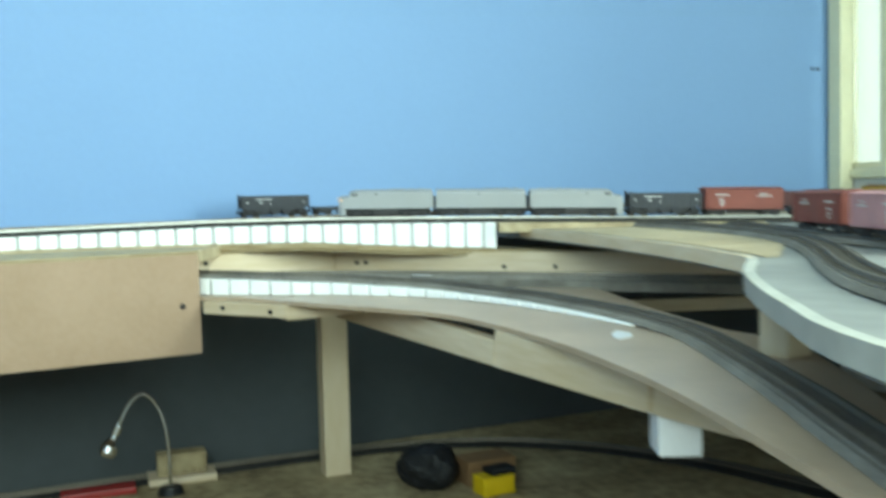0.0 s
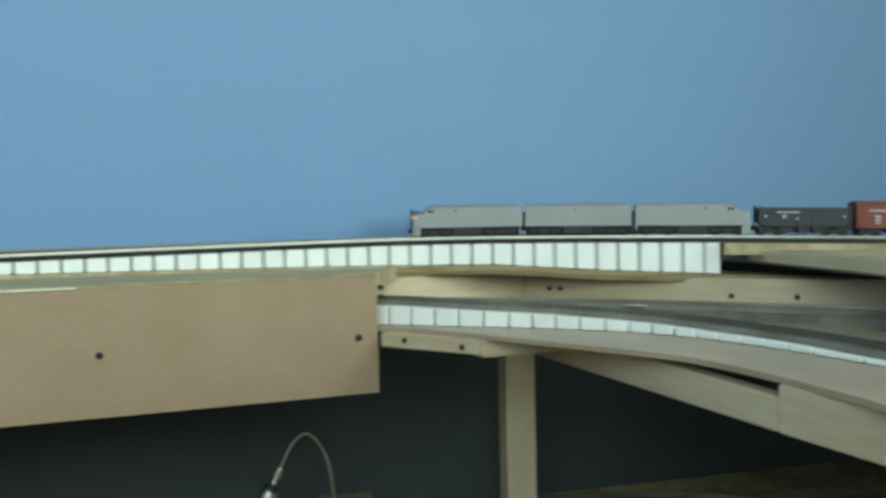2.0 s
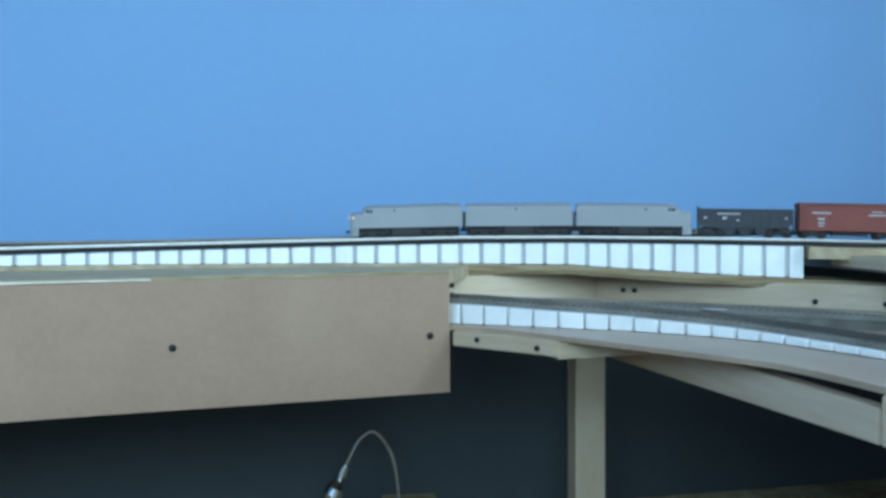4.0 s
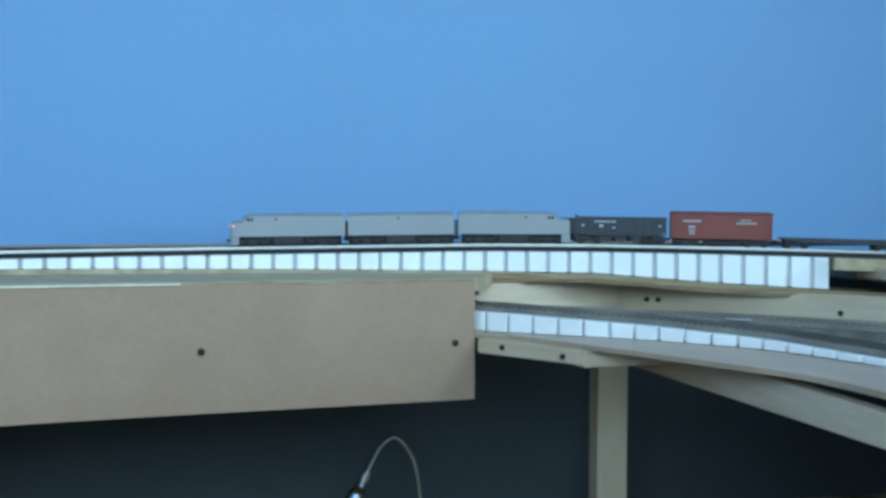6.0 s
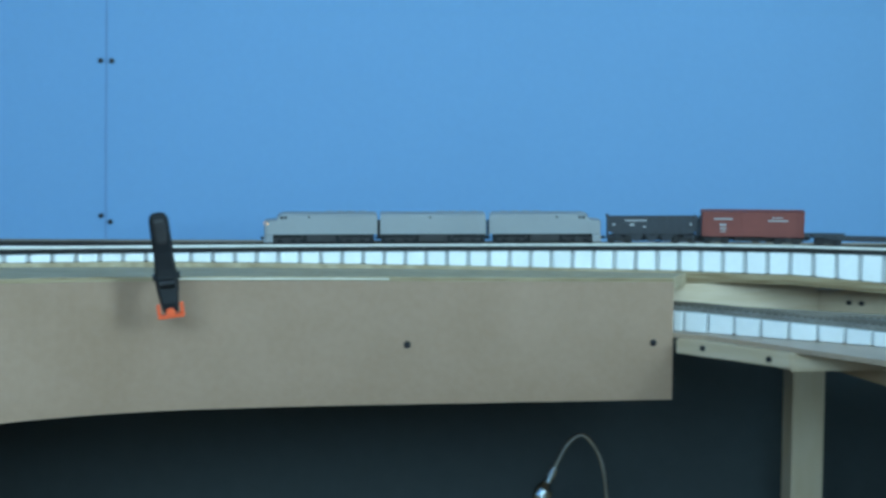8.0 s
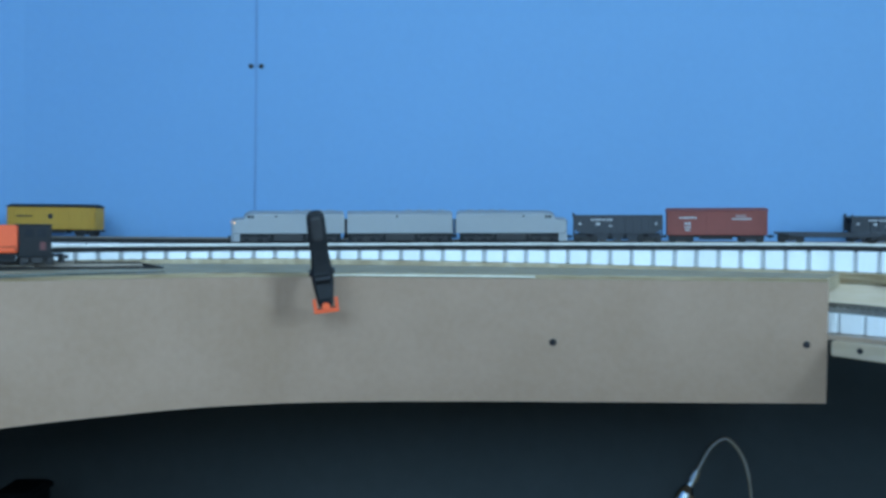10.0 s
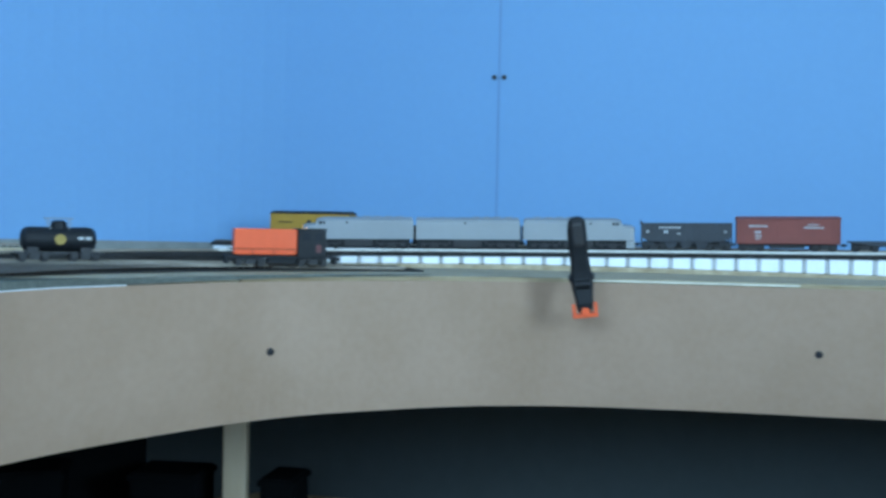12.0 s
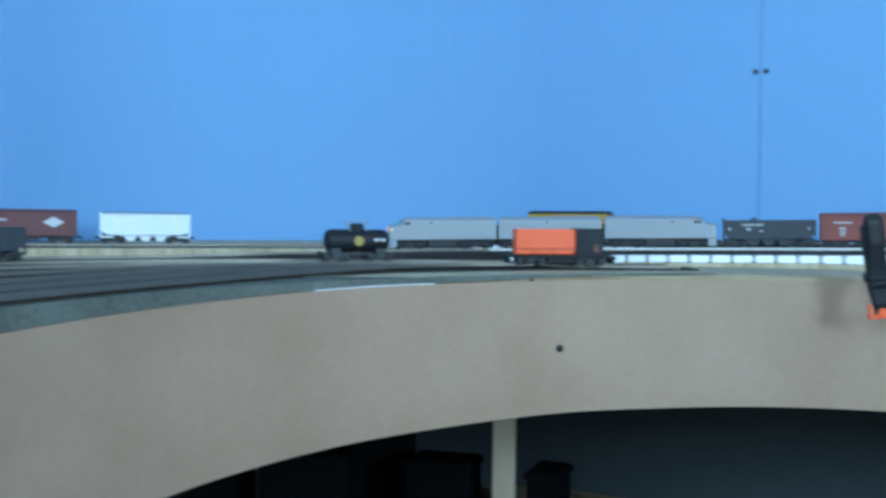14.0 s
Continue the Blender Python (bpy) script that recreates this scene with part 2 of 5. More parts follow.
def slab(outline, z0, z1):
    """A flat plate with the plan outline; z1 may be a function of x, y, and z0 is then the thickness below it."""
    bm = bmesh.new()
    top = (lambda x, y: z1) if not callable(z1) else z1
    low = (lambda x, y: z0) if not callable(z1) else (lambda x, y: z1(x, y) - z0)
    a = [bm.verts.new((p[0], p[1], low(p[0], p[1]))) for p in outline]
    b = [bm.verts.new((p[0], p[1], top(p[0], p[1]))) for p in outline]
    n = len(a)
    f1, f2 = bm.faces.new(a[::-1]), bm.faces.new(b)
    for i in range(n):
        bm.faces.new((a[i], a[(i + 1) % n], b[(i + 1) % n], b[i]))
    f1.normal_update()
    f2.normal_update()
    bmesh.ops.triangulate(bm, faces=[f1, f2])
    return bm


# ---- the main line: one smooth curve, by its curvature ----
DS = 0.01
KNOT_S = (-2.6, -1.3, -0.8, -0.4, 0.0, 0.3, 0.6, 0.95, 1.05, 2.2)
KNOT_K = (-1.3, -1.12, -0.61, -0.50, -0.60, -0.59, 0.5, -0.5, -2.0, -2.0)
GRID = np.arange(-2.6, 2.2, DS)
_k = np.interp(GRID, KNOT_S, KNOT_K)
_i0 = int(np.argmin(abs(GRID)))
_h = np.concatenate([[0], np.cumsum(_k[:-1] * DS)])
_h = _h - _h[_i0] - 0.0122
_x = np.concatenate([[0], np.cumsum(np.cos(_h[:-1]) * DS)])
_y = np.concatenate([[0], np.cumsum(np.sin(_h[:-1]) * DS)])
_x, _y = _x - _x[_i0] - 0.0272, _y - _y[_i0] + 1.427
RISE_S = (-2.6, -1.6, -1.28, -0.96, -0.65, -0.50, -0.20, 0.05, 0.2, 0.33, 0.51, 0.8, 1.0, 2.2)
RISE_Z = (0.9996, 0.9998, 1.0080, 1.0135, 1.0180, 1.0205, 1.0250, 1.0290, 1.0290, 1.0275, 1.0245, 1.017, 1.0128, 1.0128)
TRACK_H = 0.0095   # roadbed, ties and rail


def line(s, off=0.0):
    """The place on the main line, at the riser's top, off metres to the right (towards the aisle)."""
    h = np.interp(s, GRID, _h)
    return Vector((np.interp(s, GRID, _x) + off * math.sin(h), np.interp(s, GRID, _y) - off * math.cos(h), np.interp(s, RISE_S, RISE_Z)))


def ramp(pairs, s):
    return float(np.interp(s, [p[0] for p in pairs], [p[1] for p in pairs]))


# ---- the room ----
W_ANG = radians(10.2)
W_DIR, W_OUT = Vector((math.cos(W_ANG), math.sin(W_ANG), 0)), Vector((-math.sin(W_ANG), math.cos(W_ANG), 0))
W_0 = Vector((-0.850, 1.508, 0))


def on_wall(a, off=0.0, z=0.0):
    """a metres along the back wall from the seam, off metres out from it into the room."""
    return W_0 + W_DIR * a - W_OUT * off + Vector((0, 0, z))


def build_room():
    corner_r = on_wall(2.47)
    # the backdrop: the straight back wall, a cove, and the wall of the yard side
    plan = [corner_r + W_DIR * 0.0] + [on_wall(2.47 - 0.05 * i) for i in range(1, 57)]
    start, r = on_wall(-0.35), 0.62
    c = start - W_OUT * r
    for i in range(1, 25):
        a = radians(100.2 + i * 90 / 24)
        plan.append(c + Vector((r * math.cos(a), r * math.sin(a), 0)))
    end = plan[-1]
    plan += [end - W_OUT * 0.1 * i for i in range(1, 20)]
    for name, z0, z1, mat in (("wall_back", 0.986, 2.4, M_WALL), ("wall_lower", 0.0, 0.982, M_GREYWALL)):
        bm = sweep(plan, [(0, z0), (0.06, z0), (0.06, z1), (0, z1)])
        solo(name, bm, mat, "sky-blue painted backdrop wall" if z0 else "grey wall below the layout, darkened for the shade there", "wall", kind="structure")
    far = plan[-1]
    # wall with the window, at right angles to the back wall
    o, d = corner_r, -W_OUT
    ang = math.atan2(d.y, d.x)
    m = Matrix.Translation(o) @ Matrix.Rotation(ang, 4, "Z")
    length = (far - o).dot(d) + 0.06
    y0, y1 = 0.0, 0.1
    bm = bmesh.new()
    add_box(bm, -0.1, 0.033, y0, 0.02, 0, 2.4)
    add_box(bm, 0.95, 1.68, y0, y1, 0, 2.4)
    add_box(bm, 2.5, length, y0, y1, 0, 2.4)
    # the opening from 1.68 on is unseen, added for the right lamp
    for a0, a1 in ((0.033, 0.95), (1.68, 2.5)):
        add_box(bm, a0, a1, y0, y1, 0, 1.11)
        add_box(bm, a0, a1, y0, y1, 2.12, 2.4)
    solo("wall_right", bm, M_ROOM, "pale painted wall with a window", "wall", m, kind="structure")
    win = thing("window_1", "bright window with a cream painted frame", "window", m, kind="structure")
    bm = bmesh.new()
    for x0, x1, z0, z1 in ((0.033, 0.036, 1.11, 2.12), (0.92, 0.95, 1.11, 2.12), (0.036, 0.92, 1.11, 1.125), (0.036, 0.92, 2.09, 2.12),
                           (0.122, 0.155, 1.125, 2.09), (0.52, 0.55, 1.125, 2.09)):
        add_box(bm, x0, x1, 0.001, 0.022, z0, z1)
    part("window_frame", bm, M_TRIM, win)
    part("window_sill", box(0.03, 0.97, -0.02, -0.001, 1.085, 1.108, 0.004), M_TRIM, win)
    glass = bpy.data.materials.new("window_glass")
    glass.use_nodes = True
    gb = glass.node_tree.nodes["Principled BSDF"]
    gb.inputs["Transmission Weight"].default_value, gb.inputs["Roughness"].default_value = 1.0, 0.02
    for a, b in ((0.037, 0.121), (0.156, 0.519), (0.551, 0.919)):
        g = part("pane", box(a, b, 0.010, 0.013, 1.126, 2.089), glass, win)
        g.visible_shadow = False
    sky = bpy.data.materials.new("bright_sky")
    sky.use_nodes = True
    sb = sky.node_tree.nodes["Principled BSDF"]
    sb.inputs["Base Color"].default_value = (0.6, 0.8, 0.9, 1)
    sb.inputs["Emission Color"].default_value, sb.inputs["Emission Strength"].default_value = (0.62, 0.86, 0.95, 1), 0.75
    bm = box(-1.2, 2.0, 0.6, 0.62, 0.4, 3.0)
    solo("backdrop", bm, sky, "bright pale sky outside the window", "sky", m, kind="structure")
    # unseen back of the room, with an opening added for light, floor and ceiling
    bm = bmesh.new()
    m2 = Matrix.Translation(far) @ Matrix.Rotation(W_ANG, 4, "Z")
    w = (o - far).dot(W_DIR) + 0.2
    add_box(bm, -0.1, 0.9, -0.1, 0, 0, 2.4)
    add_box(bm, 2.5, w, -0.1, 0, 0, 2.4)
    add_box(bm, 0.9, 2.5, -0.1, 0, 0, 1.2)
    add_box(bm, 0.9, 2.5, -0.1, 0, 2.08, 2.4)
    solo("wall_behind", bm, M_ROOM, "unseen pale wall behind the aisle, opened for an added lamp", "wall", m2, kind="structure")
    out = [on_wall(2.7, -0.2), on_wall(-1.3, -0.2), far - W_DIR * 0.2 - W_OUT * 0.2, far + W_DIR * (w + 0.2) - W_OUT * 0.2]
    solo("floor", slab(out, -0.1, 0.0), M_FLOOR, "brown wooden floor", "floor", kind="structure")
    solo("ceiling", slab(out, 2.4, 2.5), M_CEIL, "unseen white ceiling that bounces light down", "ceiling", kind="structure")
    # cream post in the corner
    solo("trim", box(-0.021, 0.021, -0.02, 0.02, 0.9, 2.4, 0.004), M_TRIM, "cream painted upright trim post in the corner", "trim",
         Matrix.Translation(on_wall(2.44, 0.03)) @ Matrix.Rotation(W_ANG, 4, "Z"), kind="structure")
    # a seam between two backdrop sheets, and the pairs of screws beside it
    solo("seam_strip", box(-0.0015, 0.0015, -0.001, 0.002, 1.0, 2.4), M_SEAM, "thin blue vertical seam in the backdrop", "seam",
         Matrix.Translation(on_wall(0, 0.0)) @ Matrix.Rotation(W_ANG, 4, "Z"), kind="structure")
    for a, z, tilt in ((0.0, 1.311, 0), (0.0, 1.0625, 35), (2.385, 1.36, 0)):
        for sgn in (-1, 1):
            bm = bmesh.new()
            add_cyl(bm, (0, 0, 0), (0, -0.003, 0), 0.0043, 0.0036, 10)
            add_cyl(bm, (0, -0.003, 0), (0, -0.0045, 0), 0.002, 0.0015, 6)
            t = radians(tilt)
            p = on_wall(a + sgn * 0.0085 * math.cos(t), 0.001, z - sgn * 0.0085 * math.sin(t))
            solo("wall_screw", bm, M_SCREW, "dark screw head in the blue backdrop", "screw",
                 Matrix.Translation(p) @ Matrix.Rotation(W_ANG, 4, "Z"), group="backdrop screws")
    return plan


WALL_PLAN = build_room()

# ---- benchwork ----
FASCIA = [(0.0, 1.258), (-0.25, 1.187), (-0.40, 1.144), (-0.555, 1.09), (-0.66, 1.032), (-0.74, 0.958), (-0.828, 0.84), (-0.886, 0.665),
          (-0.902, 0.53), (-0.885, 0.378), (-0.832, 0.225), (-0.75, 0.07), (-0.65, -0.08)]
FASCIA_PTS = spline([(x, y, 0) for x, y in FASCIA], 0.012)
DECK_Z = 0.9990
LOW_Z = 0.931   # top of the lower board


def fascia_top(i):
    return 0.9942 - 0.0085 * max(0.0, min(1.0, (0.62 - FASCIA_PTS[i].y) / 0.5))


def build_fascia():
    th = thing("fascia_panel", "tan hardboard fascia panel screwed along the bench edge", "panel", Matrix())
    rings = []
    for i, (p, s) in enumerate(zip(FASCIA_PTS, sides(FASCIA_PTS))):
        zt, zb = fascia_top(i), 0.850
        rings.append([p + Vector((0, 0, zb)), p + s * 0.005 + Vector((0, 0, zb)), p + s * 0.005 + Vector((0, 0, zt)), p + Vector((0, 0, zt))])
    part("sheet", loft(rings), M_HARD, th)
    for a in ((-0.027, 1.245, 0.920), (-0.31, 1.17, 0.920), (-0.826, 0.843, 0.9205)):
        j = min(range(len(FASCIA_PTS)), key=lambda k: (FASCIA_PTS[k] - Vector((a[0], a[1], 0))).length)
        s = sides(FASCIA_PTS)[j]
        bm = bmesh.new()
        q = FASCIA_PTS[j] - s * 0.0
        q = Vector((q.x, q.y, a[2]))
        add_cyl(bm, q + s * 0.001, q - s * 0.0014, 0.0047, 0.0040, 12)
        add_cyl(bm, q - s * 0.0016, q - s * 0.0022, 0.0022, 0.0012, 6)
        part("screw", bm, M_SCREW, th, "black screw head")
    return th


build_fascia()


def build_decks():
    # yard deck
    front = [p + s * 0.006 for p, s in zip(FASCIA_PTS, sides(FASCIA_PTS))]
    back = [p for p in WALL_PLAN if -0.6 < (p - W_0).dot(W_DIR) <= 1.0 or (p - W_0).dot(W_DIR) <= -0.6]
    back = [p for p in back if p.y > -0.15]
    outline = [(p.x, p.y) for p in front] + [(p.x + 0.004, p.y - 0.004) for p in reversed(back)]
    solo("deck", slab(outline, DECK_Z - 0.017, DECK_Z), M_PLY, "bare plywood yard deck with stains", "deck", kind="structure")
    edge = [p for p in FASCIA_PTS if p.y > 0.80]
    bm = sweep([Vector((p.x, p.y, 0)) for p in edge], [(0.0005, 0.9945), (0.0058, 0.9945), (0.0058, DECK_Z - 0.0004), (0.0012, DECK_Z - 0.0006)])
    solo("deck_edge", bm, M_PLYEDGE, "rough layered edge of the plywood deck", "edging")
    # dark shim that takes the line down to the yard
    rings = []
    for s in np.arange(-1.58, -1.115, 0.02):
        a, d = line(s, 0.030), line(s, -0.030)
        rings.append([(a.x, a.y, DECK_Z + 0.0003), (d.x, d.y, DECK_Z + 0.0003), (d.x, d.y, d.z - 0.0003), (a.x, a.y, a.z - 0.0003)])
    solo("shim_ramp", loft(rings), M_BED, "dark cork shim under the end of the grade", "ramp")
    pts = [Vector((*line(s).xy, ramp(((0.2, 0.9992), (0.36, 0.9882), (0.53, 0.980), (0.7, 0.974)), s))) for s in np.arange(-0.06, 0.72, 0.02)]
    bm = sweep(pts, [(-0.06, -0.013), (0.031, -0.013), (0.033, -0.007), (0.032, 0), (-0.06, 0)])
    solo("subroadbed", bm, M_PLYEDGE, "rough plywood ramp below the end of the riser", "plywood strip")
    # loose thin strip of wood along the edge of the deck
    p2 = [Vector((p.x, p.y, fascia_top(i) + 0.0015)) for i, p in enumerate(FASCIA_PTS[28:49])]
    solo("edge_strip", sweep(p2, [(-0.0008, 0), (0.004, 0), (0.004, 0.0016), (-0.0008, 0.0022)]), M_SPLINT,
         "pale splintered wood strip on the fascia edge", "strip")
    p3 = [Vector((p.x, p.y, fascia_top(i) + 0.0003)) for i, p in enumerate(FASCIA_PTS) if 0.53 < p.y < 0.69]
    solo("edge_strip", sweep(p3, [(-0.0007, -0.0004), (-0.0004, -0.0004), (0.0002, 0.0005), (-0.0007, 0.0005)]), M_WHITE, "white chipped strip on the fascia edge of the yard", "strip")

    # deck at the other end of the aisle
    def right_z(x, y):
        return 1.006 + 0.0055 * max(0.0, min(1.0, (y - 0.43) / 0.87))
    front = spline([(0.528, 1.345, 0), (0.536, 1.08, 0), (0.522, 0.80, 0), (0.503, 0.66, 0), (0.489, 0.595, 0), (0.450, 0.535, 0), (0.407, 0.467, 0), (0.356, 0.366, 0),
                    (0.3226, 0.289, 0), (0.285, 0.195, 0), (0.25, 0.02, 0)], 0.03)
    back = [on_wall(2.44, 0.01), on_wall(2.44, 0.9), on_wall(2.44, 1.95)]
    top = [on_wall(1.36, 0.01)]
    outline = [(p.x, p.y) for p in reversed(front)] + [(p.x, p.y) for p in top + back]
    pl = [line(s) for s in np.arange(0.516, 0.97, 0.02)]
    solo("plank", sweep(pl, [(-0.055, -0.016), (0.044, -0.016), (0.046, -0.0004), (-0.055, -0.0004)]), M_PLY, "tan plywood plank that carries the track on to the grey deck", "plank")
    solo("deck_right", slab(outline, 0.018, right_z), M_DECKGREY, "grey painted plywood deck with a pale edge", "deck", kind="structure")
    def run(y0, y1, low, name, mat, label):
        pts = [Vector((p.x, p.y, right_z(p.x, p.y))) for p in front if y0 <= p.y <= y1]
        solo(name, sweep(pts, [(0.0005, low), (0.009, low), (0.009, 0.0012), (0.0005, 0.0012)]), mat, label, "edging")
    run(0.585, 1.4, -0.014, "edge_beam", M_PINEH, "pale pine beam along the edge of the far deck")
    run(-0.1, 0.60, -0.0125, "deck_edge", M_GREYEDGE, "worn pale grey edge of the curved deck")
    # bare plywood part of the far deck
    out = [(p.x + 0.008, p.y) for p in reversed(front) if p.y > 0.58] + [(0.60, 1.40), (0.82, 1.30), (0.77, 1.00), (0.69, 0.85), (0.60, 0.72), (0.515, 0.60)]
    solo("plywood_sheet", slab(list(reversed(out)), 0.0004, lambda x, y: right_z(x, y) + 0.0012), M_PLY, "bare plywood sheet at the edge of the grey deck", "plywood sheet")
    return right_z


RIGHT_Z = build_decks()


def beam(p, q, z0, z1, thick, label, name="beam", mat=None, group="bench beams", end_top=None):
    p, q = Vector((*p, 0)), Vector((*q, 0))
    d = (q - p).normalized()
    n = Vector((-d.y, d.x, 0)) * thick
    rings = []
    for e, top in ((p, z1), (q, end_top or z1)):
        rings.append([e + Vector((0, 0, z0)), e + n + Vector((0, 0, z0)), e + n + Vector((0, 0, top)), e + Vector((0, 0, top))])
    bm = loft(rings)
    bmesh.ops.bevel(bm, geom=list(bm.edges), offset=0.0014, segments=2, affect="EDGES")
    return solo(name, bm, mat or M_PINEH, label, "beam", None, group)


def screw_at(p, towards, label="black screw in the pale beam"):
    p, t = Vector(p), (Vector(towards) - Vector(p)).normalized()
    bm = bmesh.new()
    add_cyl(bm, p - t * 0.002, p + t * 0.002, 0.0039, 0.0033, 10)
    solo("screw", bm, M_SCREW, label, "screw", group="beam screws")


def build_beams():
    beam((-0.12, 1.328), (0.222, 1.450), 0.938, 0.9852, 0.019, "pale pine beam under the plywood deck")
    beam((0.205, 1.470), (0.80, 1.090), 0.936, 0.976, 0.019, "pale pine beam with black screws under the ramp")
    for x, y, z in ((0.258, 1.4345, 0.960), (0.272, 1.4255, 0.960), (0.475, 1.2960, 0.953), (0.545, 1.251, 0.953)):
        screw_at((x, y, z), (x - 0.25, y - 0.4, z))
    screw_at((0.010, 1.3735, 0.973), (0.1, 1.12, 0.973))
    screw_at((0.010, 1.3735, 0.960), (0.1, 1.12, 0.960))
    # short beam that carries the lower board, and the end of a plank beside it
    beam((0.003, 1.256), (0.113, 1.148), 0.9075, 0.9252, 0.019, "short pale beam under the lower track board")
    beam((0.115, 1.1470), (0.235, 1.185), 0.9045, 0.9250, 0.05, "pale plank end under the lower track board")
    screw_at((0.031, 1.2285, 0.9175), (0.0, 1.1, 0.9175))
    screw_at((0.094, 1.1665, 0.915), (0.06, 1.1, 0.915), "steel screw driven at a slant")
    # long beam below the lower line, and the block that hangs from it
    beam((0.200, 1.33), (0.307, 0.812), 0.8845, 0.9250, 0.019, "long pale pine beam under the lower track board", end_top=0.9130)
    beam((0.3065, 0.809), (0.363, 0.556), 0.8845, 0.9250, 0.019, "long pale pine beam under the lower track board")
    beam((0.3635, 0.553), (0.415, 0.37), 0.8845, 0.9250, 0.019, "pale pine beam end under the lower track board")
    solo("block", box(-0.018, 0.018, -0.02, 0.02, 0.850, 0.8842, 0.002), M_WHITE, "white painted wooden block under the beam", "block",
         pose(0.389, 0.562, 0, 0, 0, -15))
    solo("support_leg", box(-0.016, 0.016, -0.014, 0.014, LOW_Z + 0.0003, 0.9875, 0.002), M_PINE, "short pale leg under the grey deck", "leg", pose(0.470, 0.525, 0, 0, 0, 20))
    # far shelf beam behind the lower boards
    beam((0.60, 1.52), (1.35, 1.41), 0.838, 0.862, 0.02, "tan beam in the shade behind the lower boards")
    # posts
    for x, y, a, top, w in ((0.2215, 1.515, 8, 0.900, 0.0235), (-1.10, 1.14, 30, 0.981, 0.0165)):
        solo("post", box(-w, w, -0.0195, 0.0195, 0, top, 0.0025), M_PINE, "square pale pine post under the benchwork", "post",
             pose(x, y, 0, 0, 0, a), group="bench posts")


build_beams()


# ---- track ----
def build_track(name, pts, label, bed=True, bed_w=0.021, group="tracks", bed_mat=None, rail_mat=None, tie_mat=None):
    """Track on pts (at the roadbed's foot): roadbed, ties and two rails."""
    th = thing(name, label, "track", Matrix(), group)
    z = 0.0
    if bed:
        part("roadbed", sweep(pts, [(-bed_w - 0.004, 0), (bed_w + 0.004, 0), (bed_w, 0.0042), (0.0158, 0.0042), (0.0154, 0.0058), (-0.0154, 0.0058), (-0.0158, 0.0042), (-bed_w, 0.0042)]),
             bed_mat or M_BED, th)
        z = 0.0043
    step, acc, prev = 0.0085, 0.0, pts[0]
    verts, faces = [], []
    for p, s in zip(pts[1:], sides(pts)[1:]):
        seg = p - prev
        while acc < seg.length:
            c = prev + seg * (acc / seg.length)
            f = Vector((-s.y, s.x, 0))
            k = len(verts)
            for a, b, h in ((-1, -1, 0), (1, -1, 0), (1, 1, 0), (-1, 1, 0), (-1, -1, 1), (1, -1, 1), (1, 1, 1), (-1, 1, 1)):
                verts.append(c + s * 0.0152 * a + f * 0.0014 * b + Vector((0, 0, z + h * 0.002)))
            faces += [[k + i for i in q] for q in ((0, 1, 5, 4), (1, 2, 6, 5), (2, 3, 7, 6), (3, 0, 4, 7), (4, 5, 6, 7))]
            acc += step
        acc -= seg.length
        prev = p
    me = bpy.data.meshes.new("ties")
    me.from_pydata(verts, [], faces)
    me.materials.append(tie_mat or M_TIE)
    ties = new("tie_strip", me)
    ties.parent = th
    ties["kind"] = "stuff"
    for o in (-0.00875, 0.00825):
        part("rail", sweep(pts, [(o - 0.0008, z + 0.002), (o + 0.0013, z + 0.002), (o + 0.0008, z + 0.0050), (o - 0.0003, z + 0.0050)]), rail_mat or M_RAIL, th)
    return th


MAIN = [line(s) for s in np.arange(-1.14, 1.9, 0.02)]
OLD = [line(s) for s in np.arange(-2.0, -1.139, 0.02)]
build_track("main_track", OLD, "older weathered track that goes on into the yard", bed_w=0.022)
build_track("main_track", MAIN, "curved model railway track on grey roadbed", bed_w=0.022, rail_mat=M_BRIGHT)


def build_riser(name, place, s0, s1, top, foot, pitch, label, half=0.029, gap=0.0021):
    """White foam riser: wedges side by side with slots between them, on a foam core."""
    th = thing(name, label, "foam riser", Matrix())
    s, i = s0, 0
    while s + pitch * 0.5 < s1:
        a, b = s + gap, min(s + pitch - gap, s1)
        bm = bmesh.new()
        ring = []
        for t, o in ((a, half), (b, half), (b, -half), (a, -half)):
            p = place(t, o)
            ring.append((p.x, p.y, foot(t) + 0.0004, top(t) - 0.0006))
        lo = [bm.verts.new((x, y, z)) for x, y, z, _ in ring]
        hi = [bm.verts.new((x, y, z)) for x, y, _, z in ring]
        if min(h[3] - h[2] for h in ring) > 0.0014:
            bm.faces.new(lo[::-1])
            bm.faces.new(hi)
            for k in range(4):
                bm.faces.new((lo[k], lo[(k + 1) % 4], hi[(k + 1) % 4], hi[k]))
            bmesh.ops.bevel(bm, geom=list(bm.edges), offset=0.0005, segments=1, affect="EDGES")
            part("foam_block", bm, M_FOAM, th)
        else:
            bm.free()
        s += pitch
        i += 1
    # core seen at the back of the slots, coloured for their shade
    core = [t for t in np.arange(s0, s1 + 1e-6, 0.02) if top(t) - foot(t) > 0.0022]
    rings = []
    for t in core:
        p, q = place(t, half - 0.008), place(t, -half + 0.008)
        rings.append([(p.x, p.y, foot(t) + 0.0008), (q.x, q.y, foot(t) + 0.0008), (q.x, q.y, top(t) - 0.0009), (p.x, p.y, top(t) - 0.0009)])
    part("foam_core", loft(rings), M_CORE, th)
    return th


